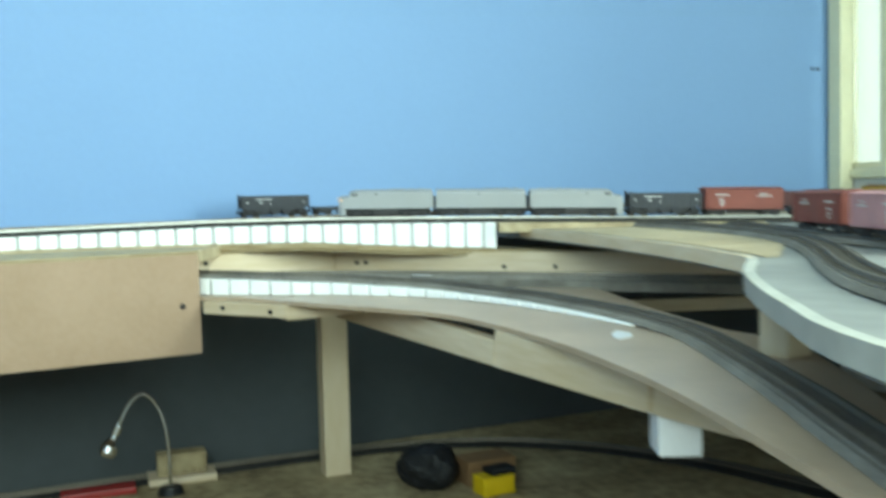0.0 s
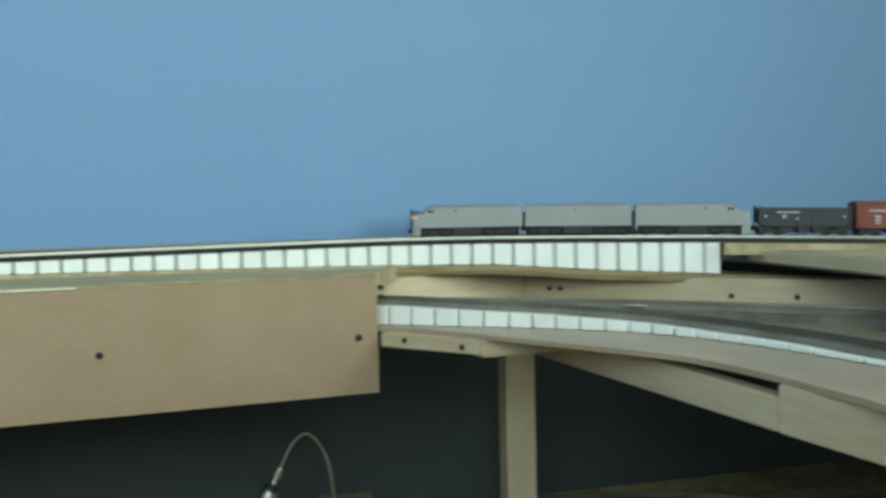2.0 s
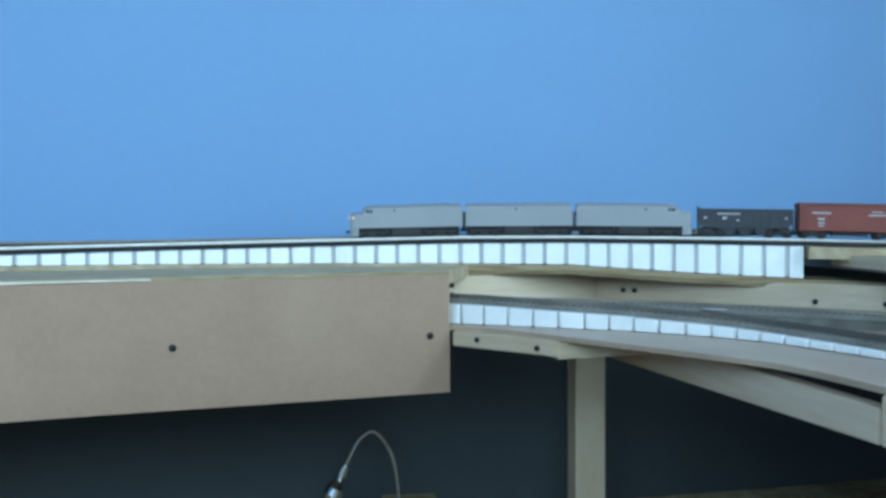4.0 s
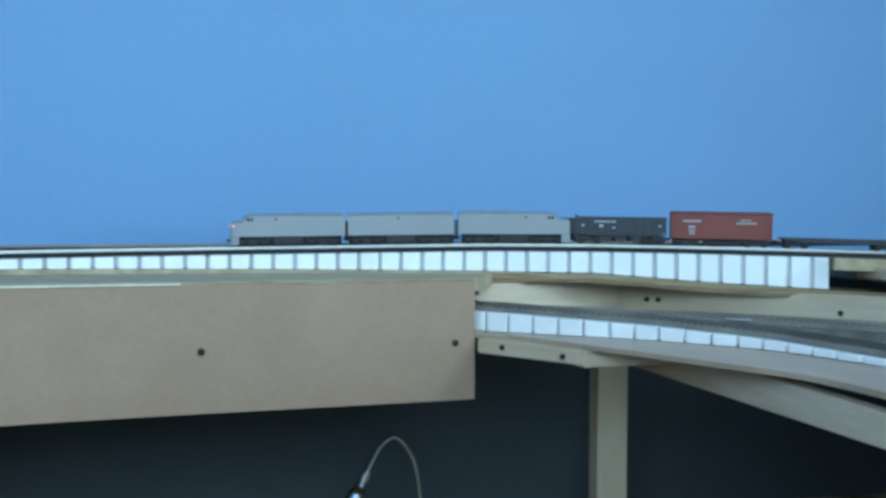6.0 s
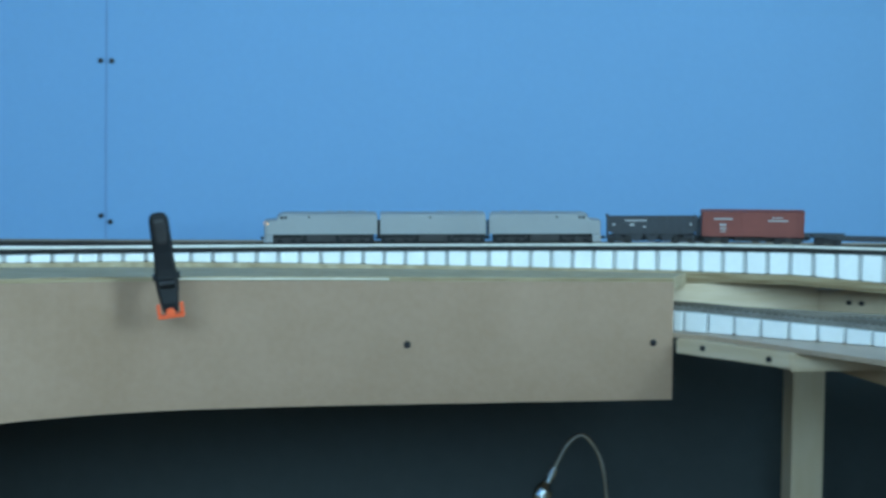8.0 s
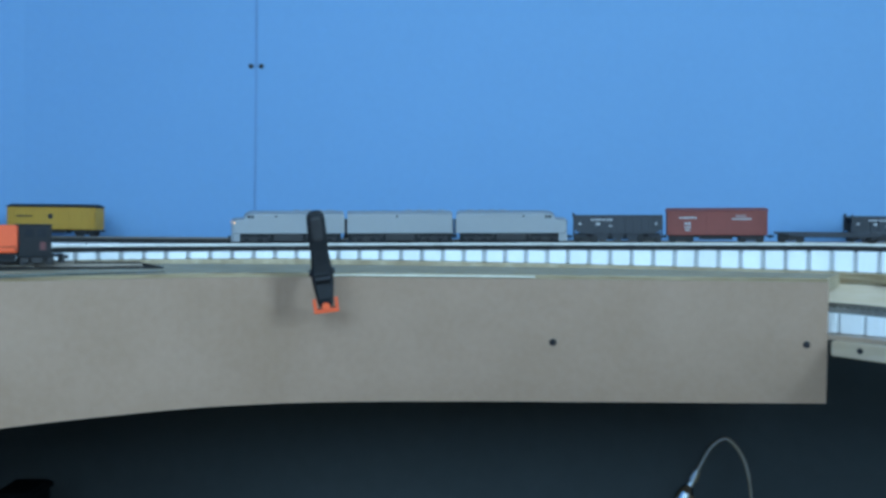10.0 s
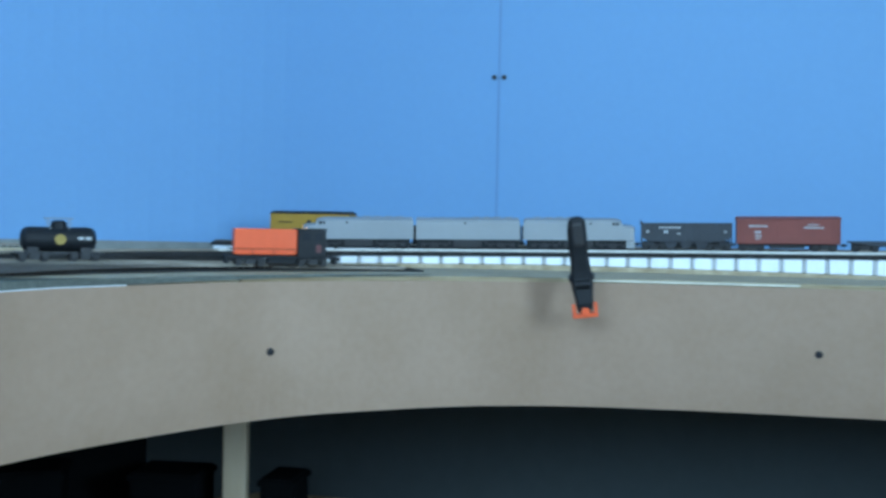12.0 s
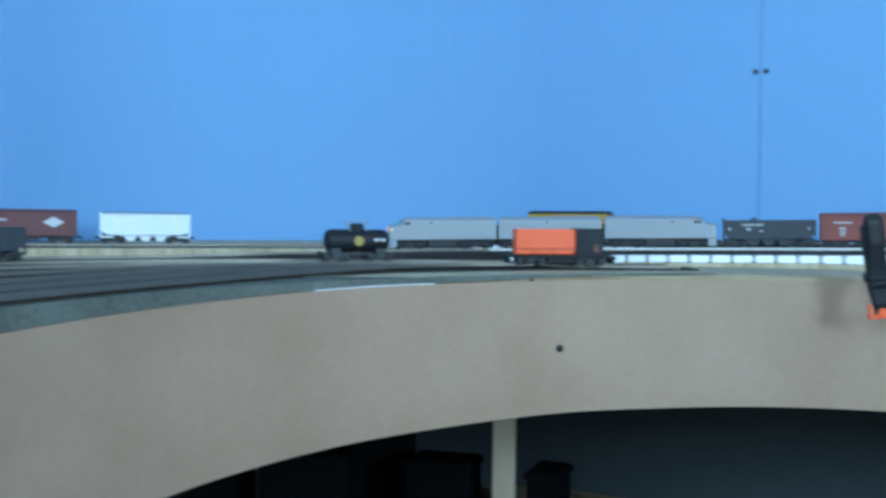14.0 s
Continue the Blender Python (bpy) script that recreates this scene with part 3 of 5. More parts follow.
FOOT = ((-2, DECK_Z + 0.0004), (-1.10, DECK_Z + 0.0004), (-0.95, 1.0030), (-0.70, 1.0062), (-0.50, 1.0052), (-0.20, 1.0032), (0.06, 1.0014), (0.17, DECK_Z + 0.0004),
        (0.2, DECK_Z + 0.0004), (0.36, 0.9886), (0.53, 0.9806))
build_riser("foam_riser", line, -1.12, 0.512, lambda s: line(s).z, lambda s: ramp(FOOT, s), 0.0293,
            "white foam riser with evenly spaced slots under the track", gap=0.0029)
# thin packing strip between the deck and the foam
rings = []
for t in np.arange(-1.06, 0.13, 0.02):
    a, d, z = line(t, 0.033), line(t, -0.031), ramp(FOOT, t) - 0.0001
    rings.append([(a.x, a.y, DECK_Z + 0.0002), (d.x, d.y, DECK_Z + 0.0002), (d.x, d.y, z), (a.x, a.y, z)])
solo("packing_strip", loft(rings), M_PLY, "thin tapered plywood packing strip under the foam riser", "plywood strip")

# lower line, which leaves the hidden level and turns towards the aisle
LOW_FRONT = spline([(-0.40, 1.43, 0), (-0.20, 1.36, 0), (-0.05, 1.306, 0), (0.0075, 1.284, 0), (0.064, 1.254, 0), (0.126, 1.222, 0), (0.183, 1.193, 0), (0.234, 1.157, 0),
                    (0.286, 1.114, 0), (0.324, 1.066, 0), (0.353, 1.010, 0), (0.381, 0.938, 0), (0.405, 0.852, 0), (0.420, 0.783, 0), (0.428, 0.715, 0),
                    (0.424, 0.630, 0), (0.392, 0.505, 0), (0.357, 0.383, 0), (0.325, 0.285, 0), (0.285, 0.155, 0)], 0.012)
LOW = [p - s * 0.029 for p, s in zip(LOW_FRONT, sides(LOW_FRONT))]
LOW = [Vector((p.x, p.y, float(np.interp(-p.y, (-1.5, -1.30, -1.24, -1.16, -1.06, -0.96, -0.80, -0.64, 0.0), (0.9600, 0.9562, 0.9510, 0.9452, 0.9402, 0.9388, 0.9355, 0.9317, 0.9317))))) for p in LOW]
LOW_LEN = np.concatenate([[0], np.cumsum([(b - a).length for a, b in zip(LOW, LOW[1:])])])


def low(t, off=0.0):
    p = Vector([np.interp(t, LOW_LEN, [v[k] for v in LOW]) for k in range(3)])
    d = Vector([np.interp(min(t + 0.01, LOW_LEN[-1]), LOW_LEN, [v[k] for v in LOW]) for k in range(3)]) - \
        Vector([np.interp(max(t - 0.01, 0), LOW_LEN, [v[k] for v in LOW]) for k in range(3)])
    s = Vector((d.y, -d.x, 0)).normalized()
    return p + s * off


def build_lower():
    edge = spline([(-0.40, 1.41, 0), (-0.20, 1.335, 0), (0.006, 1.262, 0), (0.068, 1.213, 0), (0.121, 1.142, 0), (0.17, 1.080, 0), (0.25, 0.972, 0), (0.281, 0.917, 0), (0.303, 0.835, 0),
                   (0.319, 0.74, 0), (0.327, 0.645, 0), (0.328, 0.53, 0), (0.322, 0.43, 0), (0.311, 0.34, 0), (0.30, 0.265, 0), (0.285, 0.18, 0), (0.24, 0.06, 0)], 0.02)
    outer = [(0.32, 0.08), (0.40, 0.29), (0.46, 0.42), (0.505, 0.54), (0.522, 0.60), (0.506, 0.68), (0.516, 0.845), (0.545, 1.035), (0.565, 1.155), (0.43, 1.25), (0.30, 1.31), (0.12, 1.385), (-0.38, 1.56)]
    outline = [(p.x, p.y) for p in edge] + outer
    solo("lower_board", slab(outline, LOW_Z - 0.0055, LOW_Z), M_BOARD, "brown hardboard base of the lower line", "board")
    build_track("lower_track", LOW, "dark track turning down towards the aisle", bed_w=0.019, bed_mat=M_BALLAST, tie_mat=M_TIEGREY)
    build_riser("foam_riser", low, 0.0, 1.28, lambda t: low(t).z, lambda t: LOW_Z + 0.0004, 0.0318, "low white foam riser under the lower line")
    # second lower line on its plywood strip
    sec = spline([(0.06, 1.385, 0.9462), (0.16, 1.362, 0.9455), (0.26, 1.325, 0.9445), (0.36, 1.270, 0.9435), (0.46, 1.205, 0.9425), (0.60, 1.115, 0.941), (0.78, 0.985, 0.939)], 0.015)
    bm = sweep(sec, [(-0.034, -0.0145), (0.027, -0.0145), (0.027, -0.0005), (-0.034, -0.0005)])
    solo("lower_subroadbed", bm, M_GREYPLY, "grey stained plywood strip under the second lower line", "plywood strip")
    build_track("lower_track", sec, "dark track branching off behind the lower line", bed_w=0.019, bed_mat=M_BALLAST, tie_mat=M_TIEGREY)
    for (x, y, z), (w, h), a in (((0.330, 1.2615, 0.9480), (0.030, 0.010), -30), ((0.398, 0.685, LOW_Z + 0.0002), (0.050, 0.020), 66)):
        bm = slab([(w * math.cos(t) * 0.5 * (1 + 0.2 * math.sin(3 * t)), h * math.sin(t) * 0.5) for t in (2 * math.pi * k / 14 for k in range(14))], 0, 0.0006)
        solo("paint_splash", bm, M_WHITE, "white paint splash on the board", "paint splash", pose(x, y, z, 0, 0, a))


build_lower()


# ---- yard, back siding and the tracks of the far deck ----
def flat(ctrl, z):
    return spline([(x, y, z) for x, y in ctrl], 0.015)


def rows_of(o0, o1, z0, z1, a, e):
    """A strip that follows the fascia, between two offsets from it."""
    pts = [Vector((p.x, p.y, 0)) for p in FASCIA_PTS[a:e]]
    return sweep(pts, [(o0, z0), (o1, z0), (o1, z1), (o0, z1)])


NF = len(FASCIA_PTS)
AT = [min(range(NF), key=lambda k: abs(FASCIA_PTS[k].y - y)) for y in (0.985, 0.93, 0.84, 0.66)]
# cork sheets laid on the yard deck
rings = []
for k in range(AT[3], NF):
    p, s = FASCIA_PTS[k], sides(FASCIA_PTS)[k]
    w = 0.0055 + 0.0925 * min(1.0, (k - AT[3] + 1) / 12)
    rings.append([p + s * o + Vector((0, 0, z)) for o, z in ((0.0055, DECK_Z + 0.0003), (w, DECK_Z + 0.0003), (w, DECK_Z + 0.0022), (0.0055, DECK_Z + 0.0022))])
solo("cork_sheet", loft(rings), M_CORK, "grey cork sheet along the front of the yard", "cork sheet", group="cork sheets")
solo("cork_sheet", rows_of(0.112, 0.66, DECK_Z + 0.0003, DECK_Z + 0.0022, AT[1] - 8, NF), M_BED, "dark grey cork sheet under the yard tracks", "cork sheet", group="cork sheets")
rings = []
for k in range(AT[0], NF):
    p, s = FASCIA_PTS[k], sides(FASCIA_PTS)[k]
    zl = DECK_Z + 0.0016 - (DECK_Z + 0.0012 - fascia_top(k)) * min(1.0, (k - AT[0]) / 30)
    rings.append([p - s * 0.0006 + Vector((0, 0, zl)), p + s * 0.0052 + Vector((0, 0, zl)), p + s * 0.0052 + Vector((0, 0, DECK_Z + 0.0022)),
                  p + s * 0.0012 + Vector((0, 0, DECK_Z + 0.0022))])
solo("cork_lip", loft(rings), M_CORK, "grey cork strip on the front edge of the yard", "cork strip")
YZ = DECK_Z + 0.0026
YARD = flat([(-0.80, 1.083), (-0.855, 1.038), (-0.915, 0.985), (-1.03, 0.88), (-1.115, 0.79), (-1.185, 0.66), (-1.225, 0.49), (-1.23, 0.25)], DECK_Z + 0.0005)
YARD = [Vector((p.x, p.y, float(np.interp(-p.x, (0.9, 1.02), (DECK_Z + 0.0005, YZ))))) for p in YARD]
build_track("yard_track", YARD, "yard track on the plywood and cork", bed=False)
for k, ctrl in enumerate((((-0.925, 0.965), (-0.985, 0.86), (-1.0, 0.74), (-0.978, 0.61), (-0.945, 0.48), (-0.90, 0.33), (-0.84, 0.18), (-0.765, 0.02)),
                          ((-0.99, 0.915), (-1.035, 0.82), (-1.047, 0.73), (-1.03, 0.61), (-1.0, 0.48), (-0.955, 0.33), (-0.89, 0.16)),
                          ((-1.05, 0.855), (-1.083, 0.77), (-1.09, 0.69), (-1.08, 0.59), (-1.055, 0.47), (-1.01, 0.32), (-0.945, 0.15)))):
    build_track("yard_track", flat(ctrl, YZ + 0.0003 * (k + 1)), "yard track fanning out over the cork", bed=False)
for k, ctrl in enumerate((((-0.88, 1.065), (-1.03, 0.965), (-1.19, 0.82), (-1.285, 0.66), (-1.33, 0.47), (-1.33, 0.2)),
                          ((-1.10, 0.81), (-1.135, 0.71), (-1.145, 0.59), (-1.13, 0.45), (-1.09, 0.22)),
                          ((-1.17, 1.03), (-1.30, 0.87), (-1.40, 0.68), (-1.44, 0.46), (-1.43, 0.2)))):
    build_track("yard_track", flat(ctrl, YZ + 0.0002 * (k + 1)), "yard track curving along the deck", bed=False)
bm = slab([(0.03 * math.cos(t) * (1 + 0.2 * math.sin(2 * t)), 0.012 * math.sin(t)) for t in (2 * math.pi * k / 16 for k in range(16))], 0, 0.0006)
solo("paint_splash", bm, M_WHITE, "pale spot on the grey cork sheet", "paint splash", pose(-0.985, 0.40, DECK_Z + 0.0024, 0, 0, 70))

# rear siding along the wall, on its own riser
SIDE0, SIDE1 = -0.47, 2.3


def side_line(a, off=0.0):
    p = on_wall(a, 0.083 + off)
    p.z = 1.0195 + 0.0070 * (a + 0.38)
    return p


build_track("rear_track", [side_line(a) for a in np.arange(SIDE0 - 0.006, SIDE1, 0.02)], "rear track along the blue backdrop", bed_w=0.020)
build_riser("foam_riser", side_line, SIDE0, 1.25, lambda a: side_line(a).z, lambda a: DECK_Z + 0.0004, 0.0293, "white foam riser under the rear track")

# raised grey strip at the back of the yard, and the track before it
BACK = [p for p in WALL_PLAN if (p - W_0).dot(W_DIR) < SIDE0 - 0.01 and p.y > -0.1]
bm = sweep([Vector((p.x, p.y, 0)) for p in BACK], [(-0.001, DECK_Z + 0.001), (-0.022, DECK_Z + 0.001), (-0.022, 1.022), (-0.001, 1.022)])
solo("back_strip", bm, M_DECKGREY, "grey upstand strip along the back of the yard", "strip")
HB = spline([(-1.32, 1.04, 1.0160), (-1.42, 0.92, 1.0160), (-1.49, 0.80, 1.0160), (-1.58, 0.64, 1.0160), (-1.64, 0.48, 1.0160), (-1.66, 0.25, 1.0160)], 0.015)
solo("subroadbed", sweep(HB, [(-0.05, -0.0165), (0.04, -0.0165), (0.036, -0.0005), (-0.05, -0.0005)]), M_PLY, "pale strip under the outer yard track", "plywood strip")
build_track("yard_track", HB, "outer yard track on a pale strip", bed=False)


def right_track(ctrl, label):
    pts = [Vector((p.x, p.y, RIGHT_Z(p.x, p.y) + 0.0016)) for p in spline([(x, y, 0) for x, y in ctrl], 0.015)]
    return build_track("deck_track", pts, label, bed_w=0.018, bed_mat=M_BALLAST, tie_mat=M_TIEGREY), pts


right_track(((0.70, 1.25), (0.705, 1.08), (0.682, 0.90), (0.634, 0.74), (0.556, 0.585), (0.468, 0.44), (0.400, 0.31), (0.350, 0.16)), "curved track near the edge of the grey deck")
_, RED_PTS = right_track(((0.78, 1.12), (0.74, 0.95), (0.70, 0.78), (0.66, 0.60), (0.60, 0.42), (0.54, 0.25)), "track with red cars on the grey deck")
right_track(((0.97, 1.545), (1.105, 1.498), (1.19, 1.42), (1.232, 1.31), (1.235, 1.15)), "curved track at the back of the grey deck")


def repeat(name, me, places, parent):
    """Alike pieces on one mesh, each a part of its own."""
    for p in places:
        ob = new(name, me)
        ob.parent = parent
        ob.matrix_local = Matrix.Translation(p)


# ---- rolling stock: each car has its origin on the rail top under its middle, length along x ----
def truck(parent, x, wheel_r=0.0054, base=0.023, mat=None):
    bm = bmesh.new()
    for y in (-0.0125, 0.0125):
        w = 0.0011
        add_box(bm, x - base / 2 - 0.004, x + base / 2 + 0.004, y - w, y + w, 0.0068, 0.0086, 0.0004)
        add_box(bm, x - 0.0055, x + 0.0055, y - w * 1.2, y + w * 1.2, 0.0028, 0.0070, 0.0004)
        for sx in (-1, 1):
            add_box(bm, x + sx * base / 2 - 0.0027, x + sx * base / 2 + 0.0027, y - w * 1.2, y + w * 1.2, 0.0036, 0.0075, 0.0004)
    add_box(bm, x - 0.003, x + 0.003, -0.0125, 0.0125, 0.0060, 0.0095)
    t = part("truck", bm, mat or M_TRUCK, parent)
    for sx in (-1, 1):
        bm = bmesh.new()
        cx = x + sx * base / 2
        add_cyl(bm, (cx, -0.009, wheel_r), (cx, 0.009, wheel_r), 0.0012, n=8)
        for y in (-0.009, 0.0068):
            add_cyl(bm, (cx, y, wheel_r), (cx, y + 0.0022, wheel_r), wheel_r, n=18)
        part("wheel_set", bm, M_TRUCK, t, "dark metal wheels")
    return t


def coupler(parent, x, sign):
    bm = bmesh.new()
    add_box(bm, min(x, x + sign * 0.006), max(x, x + sign * 0.006), -0.0012, 0.0012, 0.0078, 0.0098)
    add_box(bm, x + sign * 0.006 - 0.0018, x + sign * 0.006 + 0.0018, -0.0022, 0.0022, 0.0068, 0.0108, 0.0006)
    part("coupler", bm, M_BLACK, parent, "black knuckle coupler")


def bars(parent, rows, y, mat):
    """Bars of unreadable lettering on both sides of a car: x, z, width, height."""
    for sgn in (-1, 1):
        for x, z, w, h in rows:
            bm = bmesh.new()
            k = max(2, int(w / (h * 1.1)))
            for i in range(k):
                a = -w / 2 + w * i / k
                add_box(bm, x + a, x + a + w / k * 0.74, sgn * y - 0.00035, sgn * y + 0.00035, z - h / 2, z + h / 2)
            part("lettering", bm, mat, parent, "pale bars of lettering")


def box_body(length, half, z0, z1, peak):
    ring = [(-half, z0), (half, z0), (half, z1), (half * 0.5, z1 + peak * 0.72), (0, z1 + peak), (-half * 0.5, z1 + peak * 0.72), (-half, z1)]
    bm = loft([[(x, y, z) for y, z in ring] for x in (-length / 2, length / 2)])
    bmesh.ops.bevel(bm, geom=list(bm.edges), offset=0.0006, segments=2, affect="EDGES")
    return bm


def boxcar(label, m, mat, roof_mat=None, marks=(), mark_mat=None, length=0.142, group="", emblem=None, height=0.0455):
    th = thing("boxcar", label, "boxcar", m, group)
    half = 0.0172
    part("body", box_body(length, half, 0.0105, height - 0.0025, 0.0), mat, th)
    roof = box_body(length + 0.002, half + 0.0007, height - 0.0026, height - 0.0012, 0.0028)
    part("roof", roof, roof_mat or mat, th)
    part("roof_walk", box(-length / 2, length / 2, -0.003, 0.003, height + 0.0016, height + 0.0026), roof_mat or mat, th)
    xs = [-length / 2 + 0.002 + (length - 0.004) * i / 14 for i in range(15)]
    rib = mesh_of(box(-0.0004, 0.0004, -0.0004, 0.0004, 0.012, height - 0.004), "rib", mat)
    repeat("rib", rib, [(x, sgn * half, 0) for x in xs if abs(x) > 0.016 for sgn in (-1, 1)], th)
    for sgn in (-1, 1):
        bm = box(-0.0135, 0.0135, sgn * half - 0.0006, sgn * half + 0.0007, 0.012, height - 0.0045, 0.0003)
        d = part("door", bm, mat, th)
        bm = bmesh.new()
        for z in (0.0118, height - 0.0042):
            add_box(bm, -0.028, 0.0145, sgn * half, sgn * (half + 0.0011), z - 0.0006, z + 0.0006)
        part("door_track", bm, mat, d)
        for ex in (-1, 1):
            bm = bmesh.new()
            x = ex * (length / 2 - 0.0045)
            for k in range(6):
                add_box(bm, x - 0.003, x + 0.003, sgn * (half + 0.0003), sgn * (half + 0.0010), 0.0125 + k * 0.0052, 0.0130 + k * 0.0052)
            for dx in (-0.003, 0.003):
                add_box(bm, x + dx - 0.0003, x + dx + 0.0003, sgn * (half + 0.0002), sgn * (half + 0.0009), 0.010, 0.0405)
            part("ladder", bm, mat, th)
    bm = bmesh.new()
    add_box(bm, -length / 2 + 0.002, length / 2 - 0.002, -0.004, 0.004, 0.0075, 0.0104)
    add_box(bm, -0.022, 0.022, -0.009, 0.009, 0.0045, 0.0104)
    part("underframe", bm, M_TRUCK, th)
    for sx in (-1, 1):
        truck(th, sx * (length / 2 - 0.020))
        coupler(th, sx * length / 2, sx)
    if marks:
        bars(th, marks, half + 0.0008, mark_mat or M_LETTER)
    if emblem:
        kind, x, z, r = emblem
        n = 16 if kind == "round" else 4
        for sgn in (-1, 1):
            bm = bmesh.new()
            rr = [(x + r * (1.0 if n == 16 else 1.9) * math.cos(2 * math.pi * i / n), z + r * math.sin(2 * math.pi * i / n)) for i in range(n)]
            loft([[(a, sgn * (half + o), b) for a, b in rr] for o in (0.0002, 0.0011)], bm)
            part("emblem", bm, mark_mat or M_LETTER, th)
    return th


def hopper(label, m, mat, length=0.122, group="", marks=(), covered=False, name="hopper_car"):
    th = thing(name, label, "hopper car", m, group)
    half, z0, z1 = 0.0165, 0.0125, 0.0375 if not covered else 0.042
    L = length / 2
    # side sheets, cut back under the sloping ends
    for sgn in (-1, 1):
        prof = [(-L, z1), (-L, z0 + 0.007), (-L * 0.93, z0 + 0.003), (-L * 0.82, z0), (L * 0.82, z0), (L * 0.93, z0 + 0.003), (L, z0 + 0.007), (L, z1)]
        bm = loft([[(x, sgn * (half - o), z) for x, z in prof] for o in (0.0, 0.0012)])
        s = part("side_sheet", bm, mat, th)
        rib = mesh_of(box(-0.0007, 0.0007, -0.0007, 0.0008, z0, z1 - 0.0005), "rib", mat)
        repeat("rib", rib, [(-L * 0.72 + L * 1.44 * i / 8, sgn * (half + 0.0004), 0) for i in range(9)], s)
        part("top_rail", box(-L, L, sgn * half - 0.0012, sgn * half + 0.0012, z1 - 0.001, z1 + 0.0012), mat, s)
        for ex in (-1, 1):
            bm = bmesh.new()
            add_box(bm, ex * L - 0.001, ex * L + 0.001, sgn * half - 0.001, sgn * half + 0.001, 0.009, z1 + 0.0035 if ex < 0 else z1 + 0.001)
            part("corner_post", bm, mat, th)
    for ex in (-1, 1):
        prof = [(ex * L, z1 - 0.003), (ex * L * 0.55, z0 - 0.002), (ex * L * 0.52, z0 - 0.001), (ex * (L - 0.003), z1 - 0.001)]
        bm = loft([[(x, y, z) for x, z in prof] for y in (-half + 0.001, half - 0.001)])
        part("slope_sheet", bm, mat, th)
        bm = bmesh.new()
        add_box(bm, min(ex * L * 0.72, ex * L), max(ex * L * 0.72, ex * L), -half, half, 0.0085, 0.0108)
        part("end_sill", bm, mat, th)
    for x in (-L * 0.34, 0.0, L * 0.34):
        prof = [(-0.012, z0 + 0.002), (-0.004, 0.0035), (0.004, 0.0035), (0.012, z0 + 0.002)]
        bm = loft([[(x + a, y, z) for a, z in prof] for y in (-0.012, 0.012)])
        part("chute", bm, mat, th)
    if covered:
        part("roof", box_body(length, half + 0.0012, z1, z1 + 0.0006, 0.0018), mat, th)
        part("roof_walk", box(-L, L, -0.004, 0.004, z1 + 0.0026, z1 + 0.0036), M_TRUCK, th)
    else:
        bm = loft([[(x * 0.94, y, z) for x, y, z in ((-L, -half + 0.0012, z1 - 0.006), (L, -half + 0.0012, z1 - 0.006), (L, half - 0.0012, z1 - 0.006), (-L, half - 0.0012, z1 - 0.006))],
                   [(x * 0.8, y * 0.6, z) for x, y, z in ((-L, -half, z1 - 0.0015), (L, -half, z1 - 0.0015), (L, half, z1 - 0.0015), (-L, half, z1 - 0.0015))]])
        part("load", bm, M_HOPPER, th, "dark heaped load")
        bm = bmesh.new()
        add_cyl(bm, (-L - 0.0012, 0.006, z1 + 0.002), (-L - 0.0022, 0.006, z1 + 0.002), 0.0032, n=12)
        part("brake_wheel", bm, M_TRUCK, th)
    part("underframe", box(-L + 0.002, L - 0.002, -0.0075, 0.0075, 0.0045, 0.0135, 0.0005), M_BLACK, th)
    for sx in (-1, 1):
        truck(th, sx * (L - 0.0165))
        coupler(th, sx * L, sx)
    if marks:
        bars(th, marks, half + 0.0016, M_LETTER)
    return th


def flatcar(label, m, mat, length=0.16, group=""):
    th = thing("flat_car", label, "flat car", m, group)
    L = length / 2
    part("deck", box(-L, L, -0.0165, 0.0165, 0.0125, 0.0150, 0.0004), mat, th)
    for sgn in (-1, 1):
        prof = [(-L, 0.0125), (-L * 0.6, 0.0085), (L * 0.6, 0.0085), (L, 0.0125)]
        s = part("side_sill", loft([[(x, sgn * (0.016 + o), z) for x, z in prof] for o in (0, 0.0012)]), mat, th)
        pocket = mesh_of(box(-0.0012, 0.0012, -0.0014, 0.0014, 0.011, 0.0145), "stake_pocket", mat)
        repeat("stake_pocket", pocket, [(-L * 0.92 + L * 1.84 * i / 10, sgn * 0.0165, 0) for i in range(11)], s)
    part("underframe", box(-L + 0.004, L - 0.004, -0.004, 0.004, 0.0075, 0.0125), M_TRUCK, th)
    for sx in (-1, 1):
        truck(th, sx * (L - 0.021))
        coupler(th, sx * L, sx)
    return th


